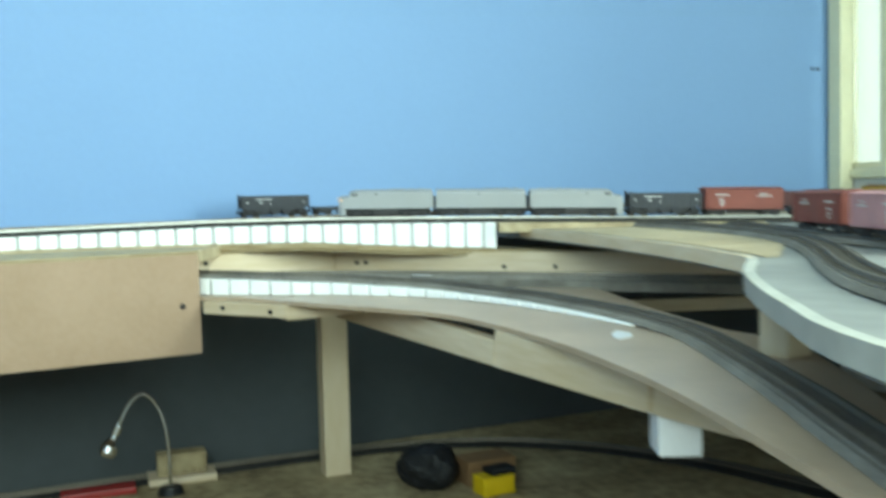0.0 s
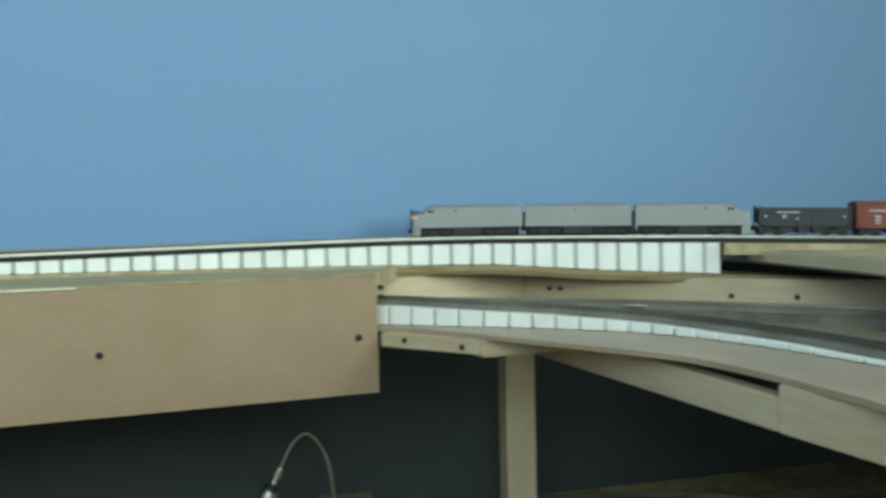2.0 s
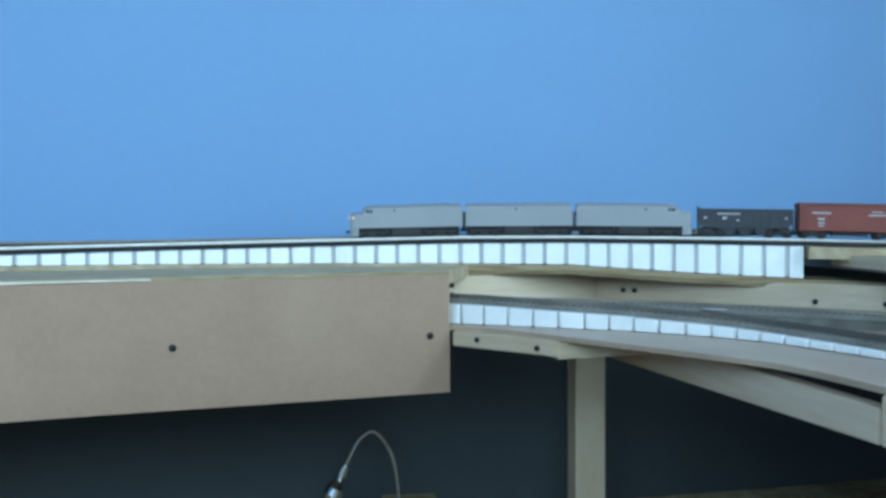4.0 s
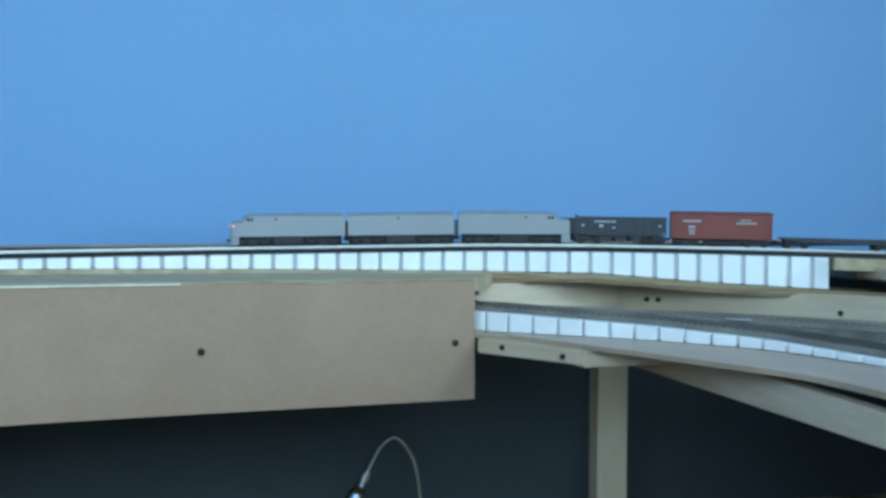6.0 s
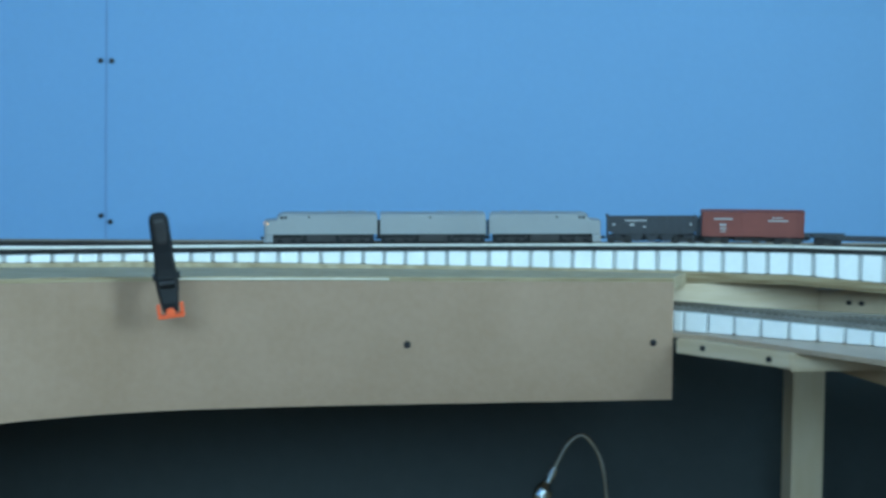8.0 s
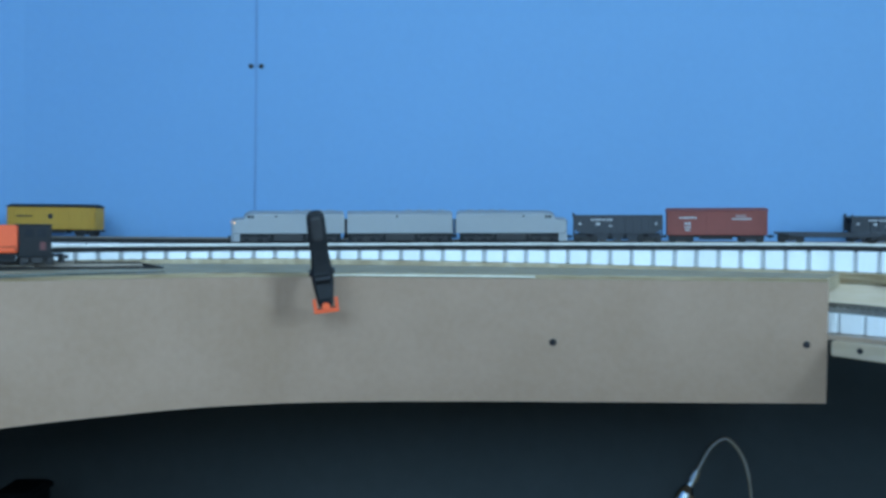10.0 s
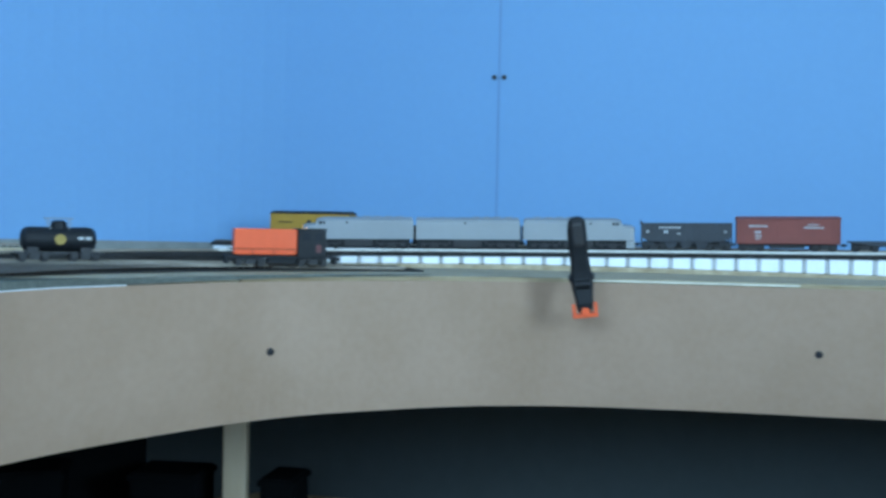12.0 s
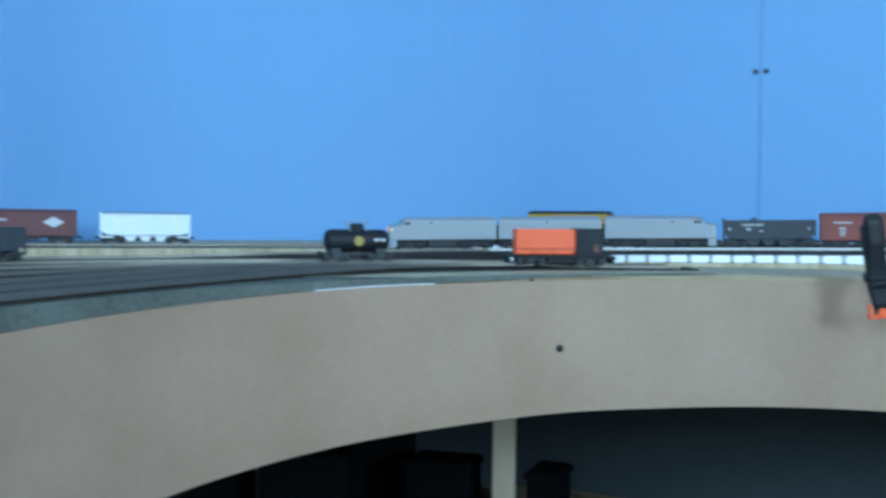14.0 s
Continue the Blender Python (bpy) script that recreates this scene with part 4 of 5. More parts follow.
def tankcar(label, m, length=0.086):
    th = thing("tank_car", label, "tank car", m)
    L, r, zc = length / 2, 0.0140, 0.0255
    rings = []
    for x, k in ((-L + 0.003, 0.45), (-L + 0.0045, 0.75), (-L + 0.008, 0.96), (-L + 0.012, 1.0), (L - 0.012, 1.0), (L - 0.008, 0.96), (L - 0.0045, 0.75), (L - 0.003, 0.45)):
        rings.append([(x, r * k * math.cos(a), zc + r * k * math.sin(a)) for a in (2 * math.pi * i / 28 for i in range(28))])
    tank = part("tank", loft(rings), M_BLACK, th)
    bm = bmesh.new()
    add_cyl(bm, (-0.0008, 0, zc), (0.0008, 0, zc), r + 0.0005, n=28)
    repeat("band", mesh_of(bm, "band", M_BLACK), [(x, 0, 0) for x in (-L * 0.62, -L * 0.2, L * 0.2, L * 0.62)], tank)
    bm = bmesh.new()
    add_cyl(bm, (0, 0, zc + r - 0.003), (0, 0, zc + r + 0.0055), 0.0085, n=20)
    add_cyl(bm, (0, 0, zc + r + 0.0055), (0, 0, zc + r + 0.0075), 0.0085, 0.005, n=20)
    part("dome", bm, M_BLACK, th)
    z = zc + r + 0.0098
    ring = [(0.016 * math.cos(a), 0.0125 * math.sin(a), z) for a in (2 * math.pi * i / 20 for i in range(21))]
    bm = tube(ring, 0.0006, n=6)
    for sx in (-1, 1):
        for sy in (-1, 1):
            add_cyl(bm, (sx * 0.012, sy * 0.0083, z), (sx * 0.010, sy * 0.0092, zc + 0.011), 0.0006, n=6)
    part("platform_rail", bm, M_SILVER, th, "pale wire handrail")
    bm = bmesh.new()
    add_box(bm, -L, L, -0.0045, 0.0045, 0.0085, 0.0112)
    for sx in (-1, 1):
        add_box(bm, sx * L * 0.66 - 0.006, sx * L * 0.66 + 0.006, -0.012, 0.012, 0.0095, 0.0165)
        add_box(bm, sx * L - 0.003, sx * L + 0.003, -0.014, 0.014, 0.0088, 0.0115)
    part("underframe", bm, M_TRUCK, th)
    for sx in (-1, 1):
        truck(th, sx * (L - 0.016))
        coupler(th, sx * L, sx)
    for sgn in (-1, 1):
        bm = bmesh.new()
        add_cyl(bm, (0, sgn * (r - 0.001), zc), (0, sgn * (r + 0.0007), zc), 0.006, n=16)
        part("emblem", bm, M_GOLD, th, "yellow round marking")
        bm = bmesh.new()
        for dx in (0.022, 0.030):
            add_box(bm, dx - 0.003, dx + 0.003, sgn * r - 0.0006, sgn * r + 0.0006, zc + 0.000, zc + 0.003)
        part("lettering", bm, M_LETTER, th)
    return th


def hull(x, half, z0, top, round_r=0.008):
    """A carbody section at x: flat sides, rounded roof shoulders."""
    ring = [(x, -half, z0), (x, -half, top - round_r)]
    for k in range(1, 5):
        a = math.pi / 2 * k / 4
        ring.append((x, -half + round_r * (1 - math.cos(a)), top - round_r + round_r * 0.8 * math.sin(a)))
    ring.append((x, -half * 0.28, top))
    for p in list(reversed(ring)):
        ring.append((x, -p[1], p[2]))
    return ring


def cab_unit(label, m, cab=True, lit=False):
    """Streamlined diesel; its nose looks along -x."""
    th = thing("diesel_locomotive", label, "locomotive", m, "silver diesels")
    L, half, z0, top = 0.0775 if cab else 0.0735, 0.0165, 0.0138, 0.0455
    secs = []
    if cab:
        for x, k, t in ((-L, 0.80, 0.0325), (-L + 0.0012, 0.90, 0.0345), (-L + 0.006, 0.97, 0.0357), (-L + 0.0165, 1.0, 0.0366)):
            secs.append(hull(x, half * k, z0, t, 0.006))
        for x, t in ((-L + 0.0185, 0.0420), (-L + 0.0215, 0.0437), (-L + 0.027, 0.0452), (-L + 0.036, top)):
            secs.append(hull(x, half, z0, t, 0.0075))
    else:
        secs.append(hull(-L, half, z0, top - 0.0006, 0.008))
        secs.append(hull(-L + 0.0012, half, z0, top, 0.008))
    secs.append(hull(L - 0.0035, half, z0, top, 0.008))
    secs.append(hull(L - 0.001, half, z0, top - 0.0012, 0.008))
    secs.append(hull(L, half * 0.985, z0, top - 0.0030, 0.008))
    part("carbody", loft(secs), M_SILVER, th)
    if cab:
        # the pilot comes down below the nose
        part("pilot", loft([hull(x, half * k, 0.0028, 0.0141, 0.002) for x, k in ((-L - 0.0004, 0.82), (-L + 0.0035, 0.94), (-L + 0.0115, 0.99))]), M_SILVER, th)
        for sgn in (-1, 1):
            part("cab_window", box(-L + 0.0222, -L + 0.0262, sgn * half - 0.0004, sgn * half + 0.0004, 0.0348, 0.0386, 0.0003), M_GLASS, th)
            part("cab_window", box(-L + 0.0275, -L + 0.0308, sgn * half - 0.0004, sgn * half + 0.0004, 0.0348, 0.0386, 0.0003), M_GLASS, th)
            bm = loft([[(-L + 0.0178, sgn * 0.002, 0.0378), (-L + 0.0178, sgn * 0.0115, 0.0378), (-L + 0.0202, sgn * 0.0105, 0.0414), (-L + 0.0202, sgn * 0.002, 0.0420)],
                       [(-L + 0.0170, sgn * 0.002, 0.0384), (-L + 0.0170, sgn * 0.0115, 0.0384), (-L + 0.0194, sgn * 0.0105, 0.0420), (-L + 0.0194, sgn * 0.002, 0.0426)]])
            part("windshield", bm, M_GLASS, th)
        bm = bmesh.new()
        add_cyl(bm, (-L - 0.0012, 0, 0.0290), (-L + 0.002, 0, 0.0290), 0.0030, n=16)
        part("headlight", bm, M_HEAD if lit else M_GLASS, th, "glowing orange headlight" if lit else "dark headlight")
        if lit:
            for sgn in (-1, 1):
                bm = bmesh.new()
                add_cyl(bm, (-L + 0.0045, sgn * half * 0.93, 0.0285), (-L + 0.0045, sgn * (half * 0.99 + 0.0004), 0.0285), 0.0013, n=10)
                part("marker_light", bm, M_HEAD, th, "small orange marker lamp")
    # side details: port hole, grilles, skirt line, roof fans
    for sgn in (-1, 1):
        for x in ((-0.0165,) if cab else (-0.004,)):
            bm = bmesh.new()
            add_cyl(bm, (x, sgn * (half - 0.001), 0.0372), (x, sgn * (half + 0.0004), 0.0372), 0.0014, n=12)
            part("porthole", bm, M_GLASS, th)
        bm = bmesh.new()
        for k in range(14):
            x = 0.004 + k * 0.0044
            add_box(bm, x, x + 0.0030, sgn * half - 0.0003, sgn * half + 0.0004, 0.0348, 0.0372)
        part("side_grille", bm, M_SILVER, th)
        part("sill_band", box(-L * (0.80 if cab else 1.0) , L, sgn * half - 0.0004, sgn * half + 0.0006, z0, z0 + 0.0022), M_SILVER, th)
        bm = bmesh.new()
        add_box(bm, -0.020, 0.020, sgn * 0.0128 - 0.002, sgn * 0.0128 + 0.002, 0.0030, 0.0133, 0.0006)
        part("fuel_tank", bm, M_TRUCK, th)
    part("underframe", box(-0.068 if cab else -0.073, 0.073, -0.0115, 0.0115, 0.0016, 0.0140, 0.0005), M_BLACK, th)
    for x in (0.012, 0.027, 0.042, 0.058):
        bm = bmesh.new()
        add_cyl(bm, (x, 0, top - 0.0008), (x, 0, top + 0.0010), 0.0052, n=18)
        part("roof_fan", bm, M_SILVER, th)
    for sx in (-1, 1):
        truck(th, sx * 0.0475, base=0.031)
        coupler(th, sx * (L - 0.002), sx)
        for sgn in (-1, 1):
            part("step", box(sx * 0.026 - 0.0014, sx * 0.026 + 0.0014, sgn * 0.0150 - 0.0005, sgn * 0.0150 + 0.0006, 0.0066, 0.0138), M_TRUCK, th)
    if not cab:
        part("diaphragm", box(-L - 0.0025, -L, -0.006, 0.006, 0.0105, 0.034, 0.0005), M_TRUCK, th)
    part("diaphragm", box(L, L + 0.0025, -0.006, 0.006, 0.0105, 0.034, 0.0005), M_TRUCK, th)
    return th


def switcher(label, m):
    th = thing("switcher_locomotive", label, "locomotive", m)
    part("hood", box(-0.056, 0.018, -0.0135, 0.0135, 0.0135, 0.0445, 0.0018), M_ORANGE, th, "bright orange hood")
    door = mesh_of(box(0, 0.0135, -0.0003, 0.0003, 0.0165, 0.0415), "hood_door", M_ORANGE)
    repeat("hood_door", door, [(x, sgn * 0.0135, 0) for x in (-0.050, -0.034, -0.018, -0.002) for sgn in (-1, 1)], th)
    cab = part("cab", box(0.0182, 0.052, -0.0165, 0.0165, 0.0120, 0.0440, 0.0008), M_BLACK, th, "black cab")
    part("cab_roof", box(0.0172, 0.053, -0.0172, 0.0172, 0.0440, 0.0456, 0.0007), M_BLACK, cab)
    for sgn in (-1, 1):
        for x in (0.024, 0.0375):
            part("cab_window", box(x, x + 0.0095, sgn * 0.0165 - 0.0003, sgn * 0.0165 + 0.0004, 0.0315, 0.0405, 0.0003), M_GLASS, cab)
        part("side_mark", box(0.040, 0.046, sgn * 0.0165 - 0.0003, sgn * 0.0165 + 0.0004, 0.017, 0.026), M_MAROON, cab, "dark red marking")
        bm = tube([(-0.060, sgn * 0.0158, 0.0205), (0.016, sgn * 0.0158, 0.0205)], 0.0003, n=6)
        for x in (-0.060, -0.035, -0.010, 0.0155):
            add_cyl(bm, (x, sgn * 0.0158, 0.0205), (x, sgn * 0.0158, 0.012), 0.0003, n=6)
        part("handrail", bm, M_BLACK, th)
    bm = box(-0.064, 0.064, -0.0165, 0.0165, 0.0095, 0.0122, 0.0005)
    for x in (-0.064, 0.064):
        add_box(bm, x - 0.0015, x + 0.0015, -0.0168, 0.0168, 0.0032, 0.0125)
    add_box(bm, -0.016, 0.016, -0.013, 0.013, 0.0040, 0.0095)
    part("frame", bm, M_BLACK, th)
    for sx in (-1, 1):
        truck(th, sx * 0.037, base=0.027)
        coupler(th, sx * 0.064, sx)
    return th


# ---- the moving train: three silver diesels, a hopper, a boxcar and flat cars ----
S_TIME = (0.0, 0.3, 1.0, 1.5, 3.0, 6.0, 6.5, 7.5, 8.5, 11.0, 11.5, 12.0, 14.0)
S_NOSE = (0.254, 0.231, 0.174, 0.130, -0.002, -0.297, -0.351, -0.465, -0.583, -0.895, -0.958, -1.023, -1.287)
BOX_MARKS = ((-0.038, 0.0345, 0.024, 0.0022), (-0.038, 0.0265, 0.009, 0.0030), (-0.038, 0.0215, 0.009, 0.0022), (-0.038, 0.0175, 0.007, 0.0018),
             (0.033, 0.0325, 0.026, 0.0020), (0.032, 0.0365, 0.014, 0.0014))
HOP_MARKS = ((-0.022, 0.0320, 0.030, 0.0022), (-0.027, 0.0262, 0.006, 0.0038), (-0.052, 0.0265, 0.004, 0.0030), (0.052, 0.0265, 0.003, 0.0028), (-0.010, 0.0235, 0.004, 0.0022))
P0 = Matrix()
TRAIN = [
    (cab_unit("silver grey streamlined diesel with a lit orange headlight", P0, True, True), 0.0780, 0.0475, False),
    (cab_unit("silver grey cabless booster diesel", P0, False), 0.2343, 0.0475, False),
    (cab_unit("silver grey streamlined diesel running backwards", P0, True), 0.3915, 0.0475, True),
    (hopper("black open hopper car with white lettering", P0, M_HOPPER, 0.120, marks=HOP_MARKS), 0.5400, 0.0435, False),
    (boxcar("oxide red boxcar with white lettering", P0, M_BOXRED, marks=BOX_MARKS, group="red boxcars", length=0.133), 0.6740, 0.0465, False),
    (flatcar("empty black flat car", P0, M_HOPPER, 0.155, group="flat cars"), 0.8290, 0.0565, False),
    (flatcar("empty black flat car", P0, M_HOPPER, 0.155, group="flat cars"), 0.9950, 0.0565, False),
]


def nose_at(t):
    """Smooth place of the train's nose along the line."""
    lo = np.interp([t - 0.6, t - 0.3, t, t + 0.3, t + 0.6], (-2.0,) + S_TIME + (16.0,), (0.254 + 2.0 * 0.08,) + S_NOSE + (-1.287 - 2.0 * 0.135,))
    return float(lo.mean())


def on_line(s, half, flip):
    a, b = line(s - half), line(s + half)
    a.z += TRACK_H
    b.z += TRACK_H
    if flip:
        a, b = b, a
    x = (b - a).normalized()
    y = Vector((-x.y, x.x, 0)).normalized()
    z = x.cross(y)
    m = Matrix((x, y, z)).transposed().to_4x4()
    m.translation = (a + b) / 2
    return m


# ---- standing cars ----
def stand(p, heading, z):
    return pose(p[0], p[1], z, 0, 0, heading)


def build_standing():
    a = side_line(-0.297)
    boxcar("yellow refrigerator car with a dark roof on the rear track", stand(a, 10.2, a.z + TRACK_H), M_YELLOW, M_BLACK,
           marks=((-0.042, 0.031, 0.026, 0.002),), mark_mat=M_TRUCK, emblem=("round", 0.0, 0.031, 0.0042), height=0.0475)
    for k, make in ((0.985, "hop"), (1.105, "low")):
        a = side_line(k)
        if make == "hop":
            hopper("black open hopper car standing on the rear track", stand(a, 10.2, a.z + TRACK_H), M_HOPPER, 0.122, marks=HOP_MARKS)
        else:
            flatcar("short dark flat car standing on the rear track", stand(a, 10.2, a.z + TRACK_H), M_HOPPER, 0.10, group="flat cars")
    z = DECK_Z + 0.0005 + 0.0053
    switcher("orange and black switcher on the yard track", stand((-0.905, 0.965), 43, z))
    tankcar("black tank car with a yellow emblem on the yard track", stand((-1.097, 0.806), 56, z + 0.0021))
    hz = 1.0160 + 0.0053
    hopper("white covered hopper car on the outer yard track", stand((-1.506, 0.790), 58, hz), M_WHITE, 0.124, marks=(), covered=True, name="covered_hopper")
    boxcar("brown red boxcar with a white diamond on the outer yard track", stand((-1.582, 0.642), 64, hz), M_MAROON, emblem=("diamond", 0.040, 0.030, 0.0075),
           marks=((-0.035, 0.033, 0.03, 0.003),))
    hopper("black hopper car on an inner yard track", stand((-1.332, 0.44), 87, z + 0.0023), M_HOPPER, 0.122)
    # far deck
    for i, (mat, lab) in enumerate(((M_BOXRED, "red boxcar on the grey deck"), (M_PINK, "faded pink boxcar on the grey deck"))):
        p = Vector(((0.70, 0.78, 0), (0.655, 0.625, 0))[i])
        h = (76, 71)[i]
        boxcar(lab, stand(p, h, RIGHT_Z(p.x, p.y) + 0.0101), mat, marks=BOX_MARKS, group="red boxcars")
    hopper("dark maroon hopper car at the back of the grey deck", stand((1.105, 1.498), -28, RIGHT_Z(1.1, 1.5) + 0.0111), M_MAROON, 0.122)
    boxcar("tan boxcar standing at the back of the grey deck", stand((1.232, 1.31), -80, RIGHT_Z(1.232, 1.31) + 0.0111), M_YELLOW, M_BROWN)



build_standing()


# ---- clamp, lamp and the things on the table below ----
def build_clamp():
    th = thing("spring_clamp", "black spring clamp with orange jaw pads gripping the deck edge", "clamp", pose(-0.556, 1.046, 0.9985, 0, -7.5, 21) @ Matrix.Scale(0.95, 4))
    # front handle stands up above the deck, the jaw hangs before the fascia
    def bar(secs):
        return loft([[(x * w, y + d * k, z) for x, k in ((-0.7, -1), (0.7, -1), (1, -0.5), (1, 0.5), (0.7, 1), (-0.7, 1), (-1, 0.5), (-1, -0.5))] for z, y, w, d in secs])
    part("handle", bar([(0.0755, -0.020, 0.003, 0.002), (0.0745, -0.020, 0.0065, 0.003), (0.0715, -0.020, 0.0092, 0.004), (0.067, -0.0195, 0.0104, 0.0045), (0.050, -0.016, 0.0108, 0.005),
                        (0.030, -0.011, 0.0102, 0.005), (0.012, -0.007, 0.0118, 0.006), (0.004, -0.006, 0.0130, 0.0065)]), M_BLACK, th)
    part("grip_pad", bar([(0.068, -0.0240, 0.004, 0.0012), (0.064, -0.0238, 0.0062, 0.0016), (0.044, -0.0195, 0.0062, 0.0016), (0.040, -0.0185, 0.004, 0.0012)]), M_TRUCK, th, "ribbed black grip")
    part("handle", bar([(0.066, 0.022, 0.004, 0.002), (0.062, 0.022, 0.0095, 0.004), (0.040, 0.018, 0.0102, 0.0045), (0.010, 0.012, 0.0100, 0.005), (0.003, 0.012, 0.0120, 0.006)]), M_BLACK, th)
    part("jaw", bar([(0.004, -0.006, 0.013, 0.0065), (-0.010, -0.007, 0.0120, 0.006), (-0.026, -0.010, 0.0098, 0.0045), (-0.036, -0.009, 0.008, 0.0035)]), M_BLACK, th)
    bm = bmesh.new()
    add_cyl(bm, (-0.015, -0.003, 0.004), (0.015, -0.003, 0.004), 0.0042, n=14)
    part("spring_pin", bm, M_SCREW, th, "steel pivot pin")
    bm = bmesh.new()
    for i in range(5):
        add_cyl(bm, (-0.008 + i * 0.0035, -0.0128, -0.004), (-0.006 + i * 0.0035, -0.0128, -0.004), 0.0055, n=14)
    part("spring", bm, M_SCREW, th, "dark steel spring coil")
    bm = bmesh.new()
    add_box(bm, -0.0145, 0.0145, -0.012, 0.012, -0.043, -0.0385, 0.001)
    for sx in (-1, 1):
        add_box(bm, sx * 0.0125 - 0.002, sx * 0.0125 + 0.002, -0.011, -0.0055, -0.0385, -0.026, 0.0008)
    add_cyl(bm, (0, -0.0135, -0.036), (0, -0.0055, -0.036), 0.005, n=14)
    part("jaw_pad", bm, M_ORANGE, th, "orange rubber jaw pad")


build_clamp()
TABLE_Z = 0.58


def build_table():
    # the lower table follows the wall and stays behind the aisle
    out = [(-1.6, 0.55), (-1.55, 1.0), (-1.25, 1.40)] + [(p.x, p.y) for p in (on_wall(-0.3, 0.02), on_wall(2.4, 0.02), on_wall(2.4, 0.9))] + \
          [(0.95, 0.75), (0.55, 1.18), (0.1, 1.26), (-0.45, 1.14), (-0.95, 0.75), (-1.05, 0.5)]
    solo("lower_table", slab(list(reversed(out)), TABLE_Z - 0.018, TABLE_Z), M_OSB, "stained board of the lower level", "table")
    pts = spline([(-1.20, 0.8, TABLE_Z + 0.0005), (-1.05, 1.2, TABLE_Z + 0.0005), (-0.6, 1.45, TABLE_Z + 0.0005), (0.0, 1.60, TABLE_Z + 0.0005), (0.4, 1.64, TABLE_Z + 0.0005),
                  (0.65, 1.56, TABLE_Z + 0.0005), (0.85, 1.36, TABLE_Z + 0.0005), (0.98, 1.1, TABLE_Z + 0.0005)], 0.02)
    build_track("lower_level_track", pts, "dark track on the lower level", bed_w=0.03)


build_table()


def build_lamp():
    th = thing("gooseneck_lamp", "chrome gooseneck lamp bent over the lower table", "lamp", Matrix())
    neck = spline([(-0.062, 1.485, TABLE_Z + 0.010), (-0.062, 1.485, 0.64), (-0.066, 1.485, 0.690), (-0.078, 1.484, 0.730), (-0.099, 1.482, 0.753), (-0.120, 1.481, 0.741),
                   (-0.134, 1.479, 0.716), (-0.142, 1.478, 0.699)], 0.006)
    part("neck", tube(neck, 0.0032), M_CHROME, th)
    bm = bmesh.new()
    add_cyl(bm, (-0.140, 1.4785, 0.704), (-0.146, 1.4775, 0.690), 0.0062, 0.0072, 16)
    part("collar", bm, M_CHROME, th)
    bm = bmesh.new()
    a, b = Vector((-0.146, 1.4775, 0.690)), Vector((-0.162, 1.4765, 0.656))
    for u0, u1, r0, r1 in ((0.0, 0.22, 0.0042, 0.0055), (0.22, 0.5, 0.0055, 0.0125), (0.5, 0.8, 0.0125, 0.0145), (0.8, 1.0, 0.0145, 0.013)):
        add_cyl(bm, a.lerp(b, u0), a.lerp(b, u1), r0, r1, 20)
    part("head", bm, M_CHROME, th)
    bm = bmesh.new()
    add_cyl(bm, (-0.062, 1.485, TABLE_Z), (-0.062, 1.485, TABLE_Z + 0.012), 0.022, 0.018, 24)
    part("base", bm, M_BLACK, th)


build_lamp()


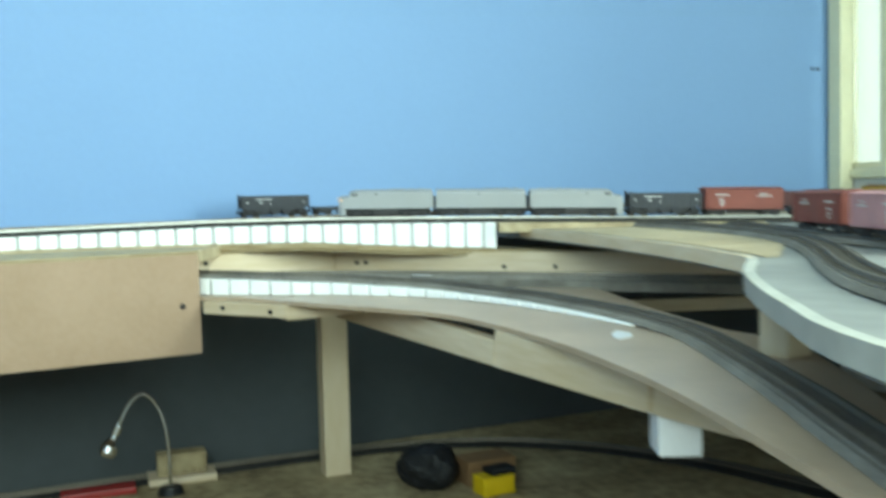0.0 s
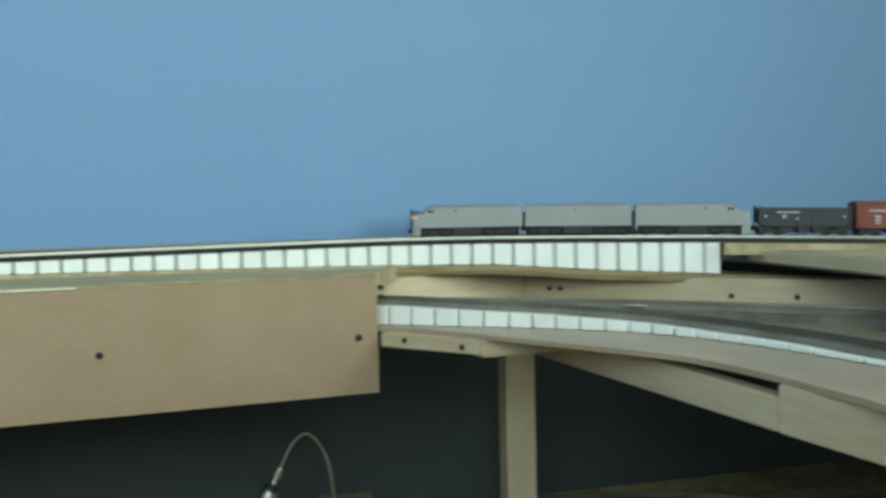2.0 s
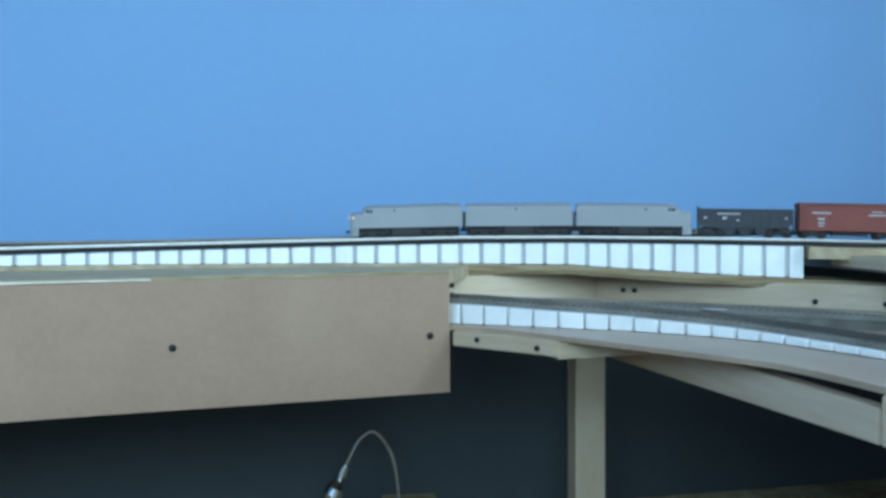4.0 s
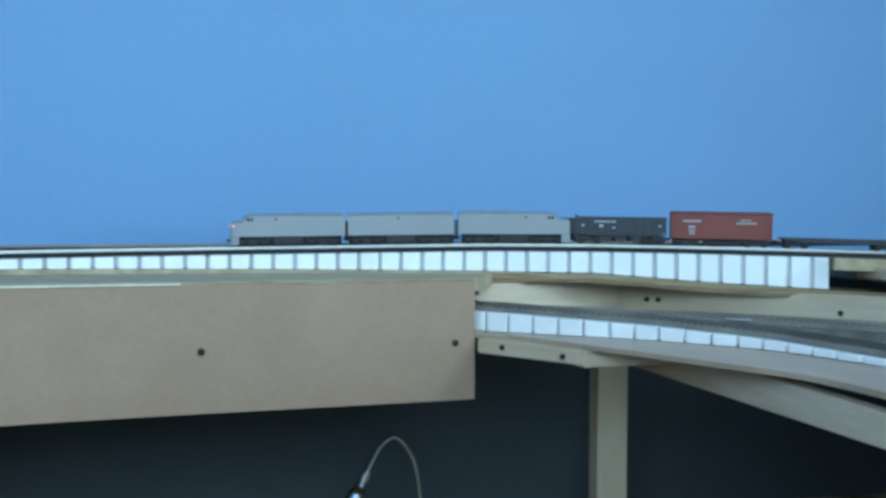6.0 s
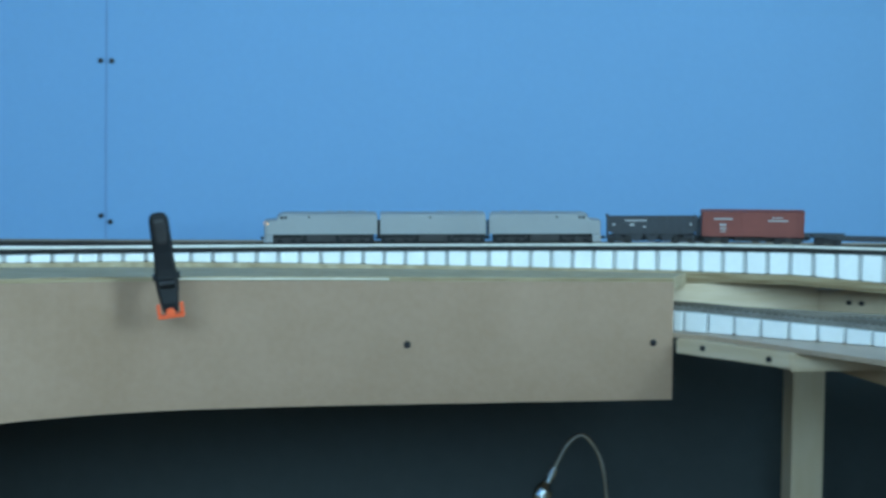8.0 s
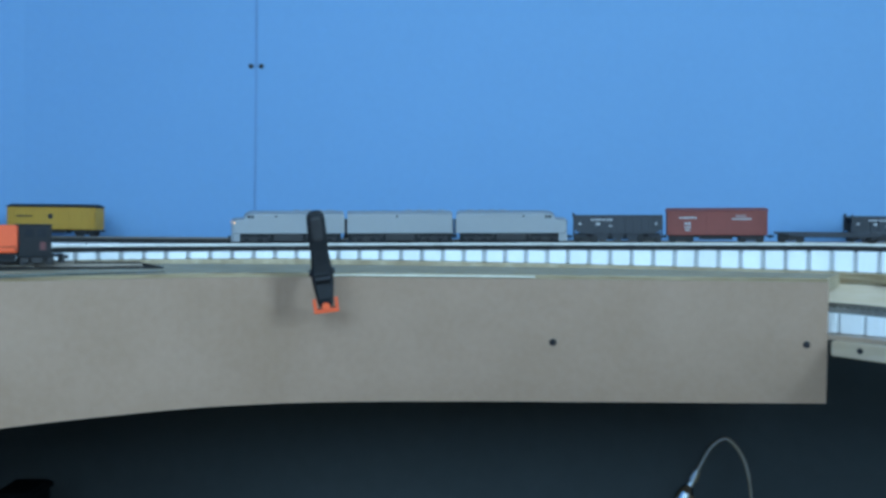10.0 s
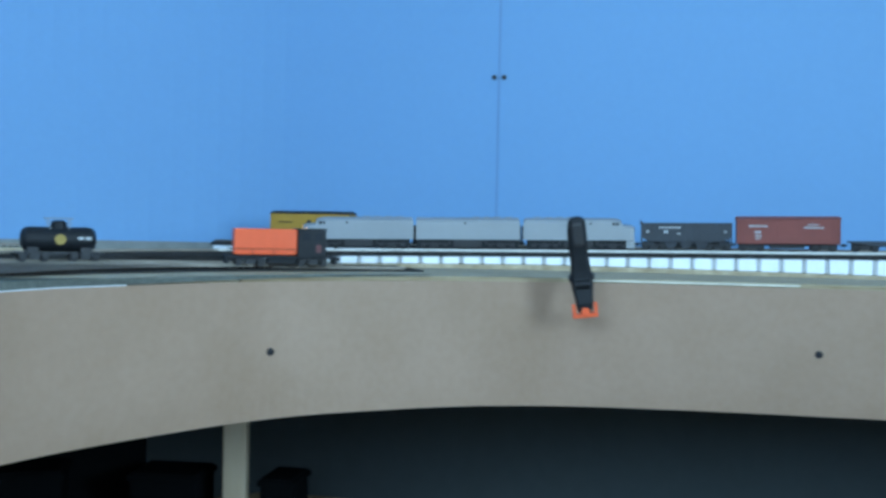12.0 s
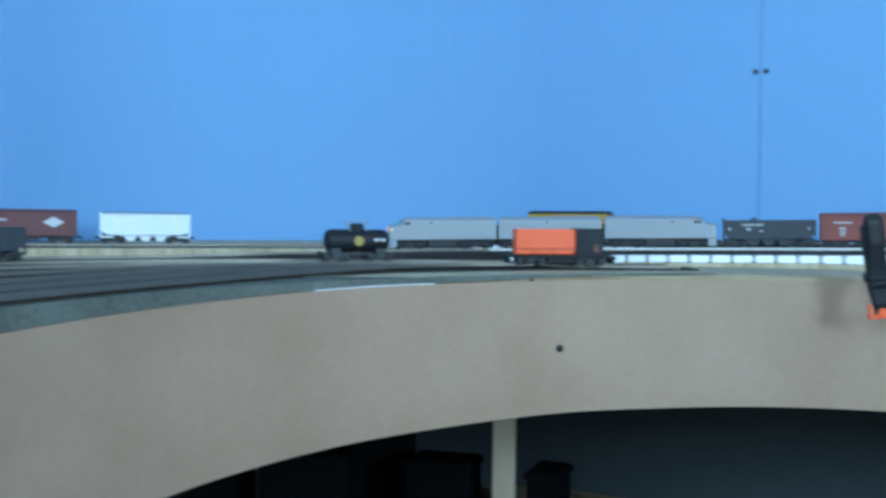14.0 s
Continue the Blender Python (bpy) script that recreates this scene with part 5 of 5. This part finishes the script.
def build_clutter():
    m = pose(-0.045, 1.565, TABLE_Z, 0, 0, 6)
    solo("wood_plate", box(-0.058, 0.058, -0.032, 0.032, 0, 0.012, 0.002), M_PINEH, "pale wooden base plate on the lower table", "wood offcut", m)
    solo("wood_block", box(-0.042, 0.042, -0.018, 0.020, 0.0125, 0.05, 0.002), M_OSB, "yellowish wooden block on a plate", "wood block", m)
    bm = bmesh.new()
    bmesh.ops.create_icosphere(bm, subdivisions=4, radius=0.048)
    for v in bm.verts:
        k = 1 + 0.18 * noise.noise(v.co * 30) + 0.08 * noise.noise(v.co * 80)
        v.co = Vector((v.co.x * k * 1.1, v.co.y * k, max(-0.036, v.co.z * k * 0.8)))
    solo("bag", bm, M_BLACK, "crumpled black plastic bag on the lower table", "bag", pose(0.362, 1.38, TABLE_Z + 0.036))
    th = thing("drill_case", "yellow power tool beside the black bag", "tool", pose(0.455, 1.315, TABLE_Z, 0, 0, 15))
    part("body", box(-0.03, 0.03, -0.02, 0.02, 0, 0.032, 0.005), M_TOOLY, th)
    part("motor", box(-0.012, 0.034, -0.018, 0.018, 0.032, 0.043, 0.004), M_BLACK, th)
    solo("cardboard_box", box(-0.045, 0.045, -0.03, 0.03, 0, 0.042, 0.001), M_BROWN, "brown cardboard box behind the yellow tool", "box", pose(0.462, 1.39, TABLE_Z, 0, 0, 10))
    solo("red_tray", box(-0.07, 0.05, -0.02, 0.02, 0, 0.012, 0.003), M_REDPL, "flat red plastic tray on the lower table", "tray", pose(-0.17, 1.515, TABLE_Z, 0, 0, 8))
    solo("bottle_cap", box(-0.008, 0.008, -0.008, 0.008, 0, 0.014, 0.003), M_REDPL, "small red plastic cap on the lower table", "cap", pose(-0.93, 1.2, TABLE_Z))
    for x, y, a, w, h in ((-1.20, 1.12, 20, 0.10, 0.112), (-1.07, 1.22, 15, 0.05, 0.098), (-1.33, 0.95, 40, 0.13, 0.135), (-1.38, 1.14, 45, 0.16, 0.17), (-1.50, 0.86, 60, 0.20, 0.20)):
        bm = box(-w / 2, w / 2, -0.04, 0.04, 0, h, 0.004)
        add_box(bm, -w / 2 - 0.003, w / 2 + 0.003, -0.043, 0.043, h - 0.012, h - 0.004, 0.001)
        solo("storage_box", bm, M_DARKBOX, "black plastic storage box in the shade under the yard", "storage box", pose(x, y, TABLE_Z, 0, 0, a), group="storage boxes")


build_clutter()


# ---- what moves ----
def motions():
    times = [0.25 * i for i in range(57)]
    for car, mid, half, flip in TRAIN:
        walk(car, [(t, on_line(nose_at(t) + mid, half, flip)) for t in times])


motions()
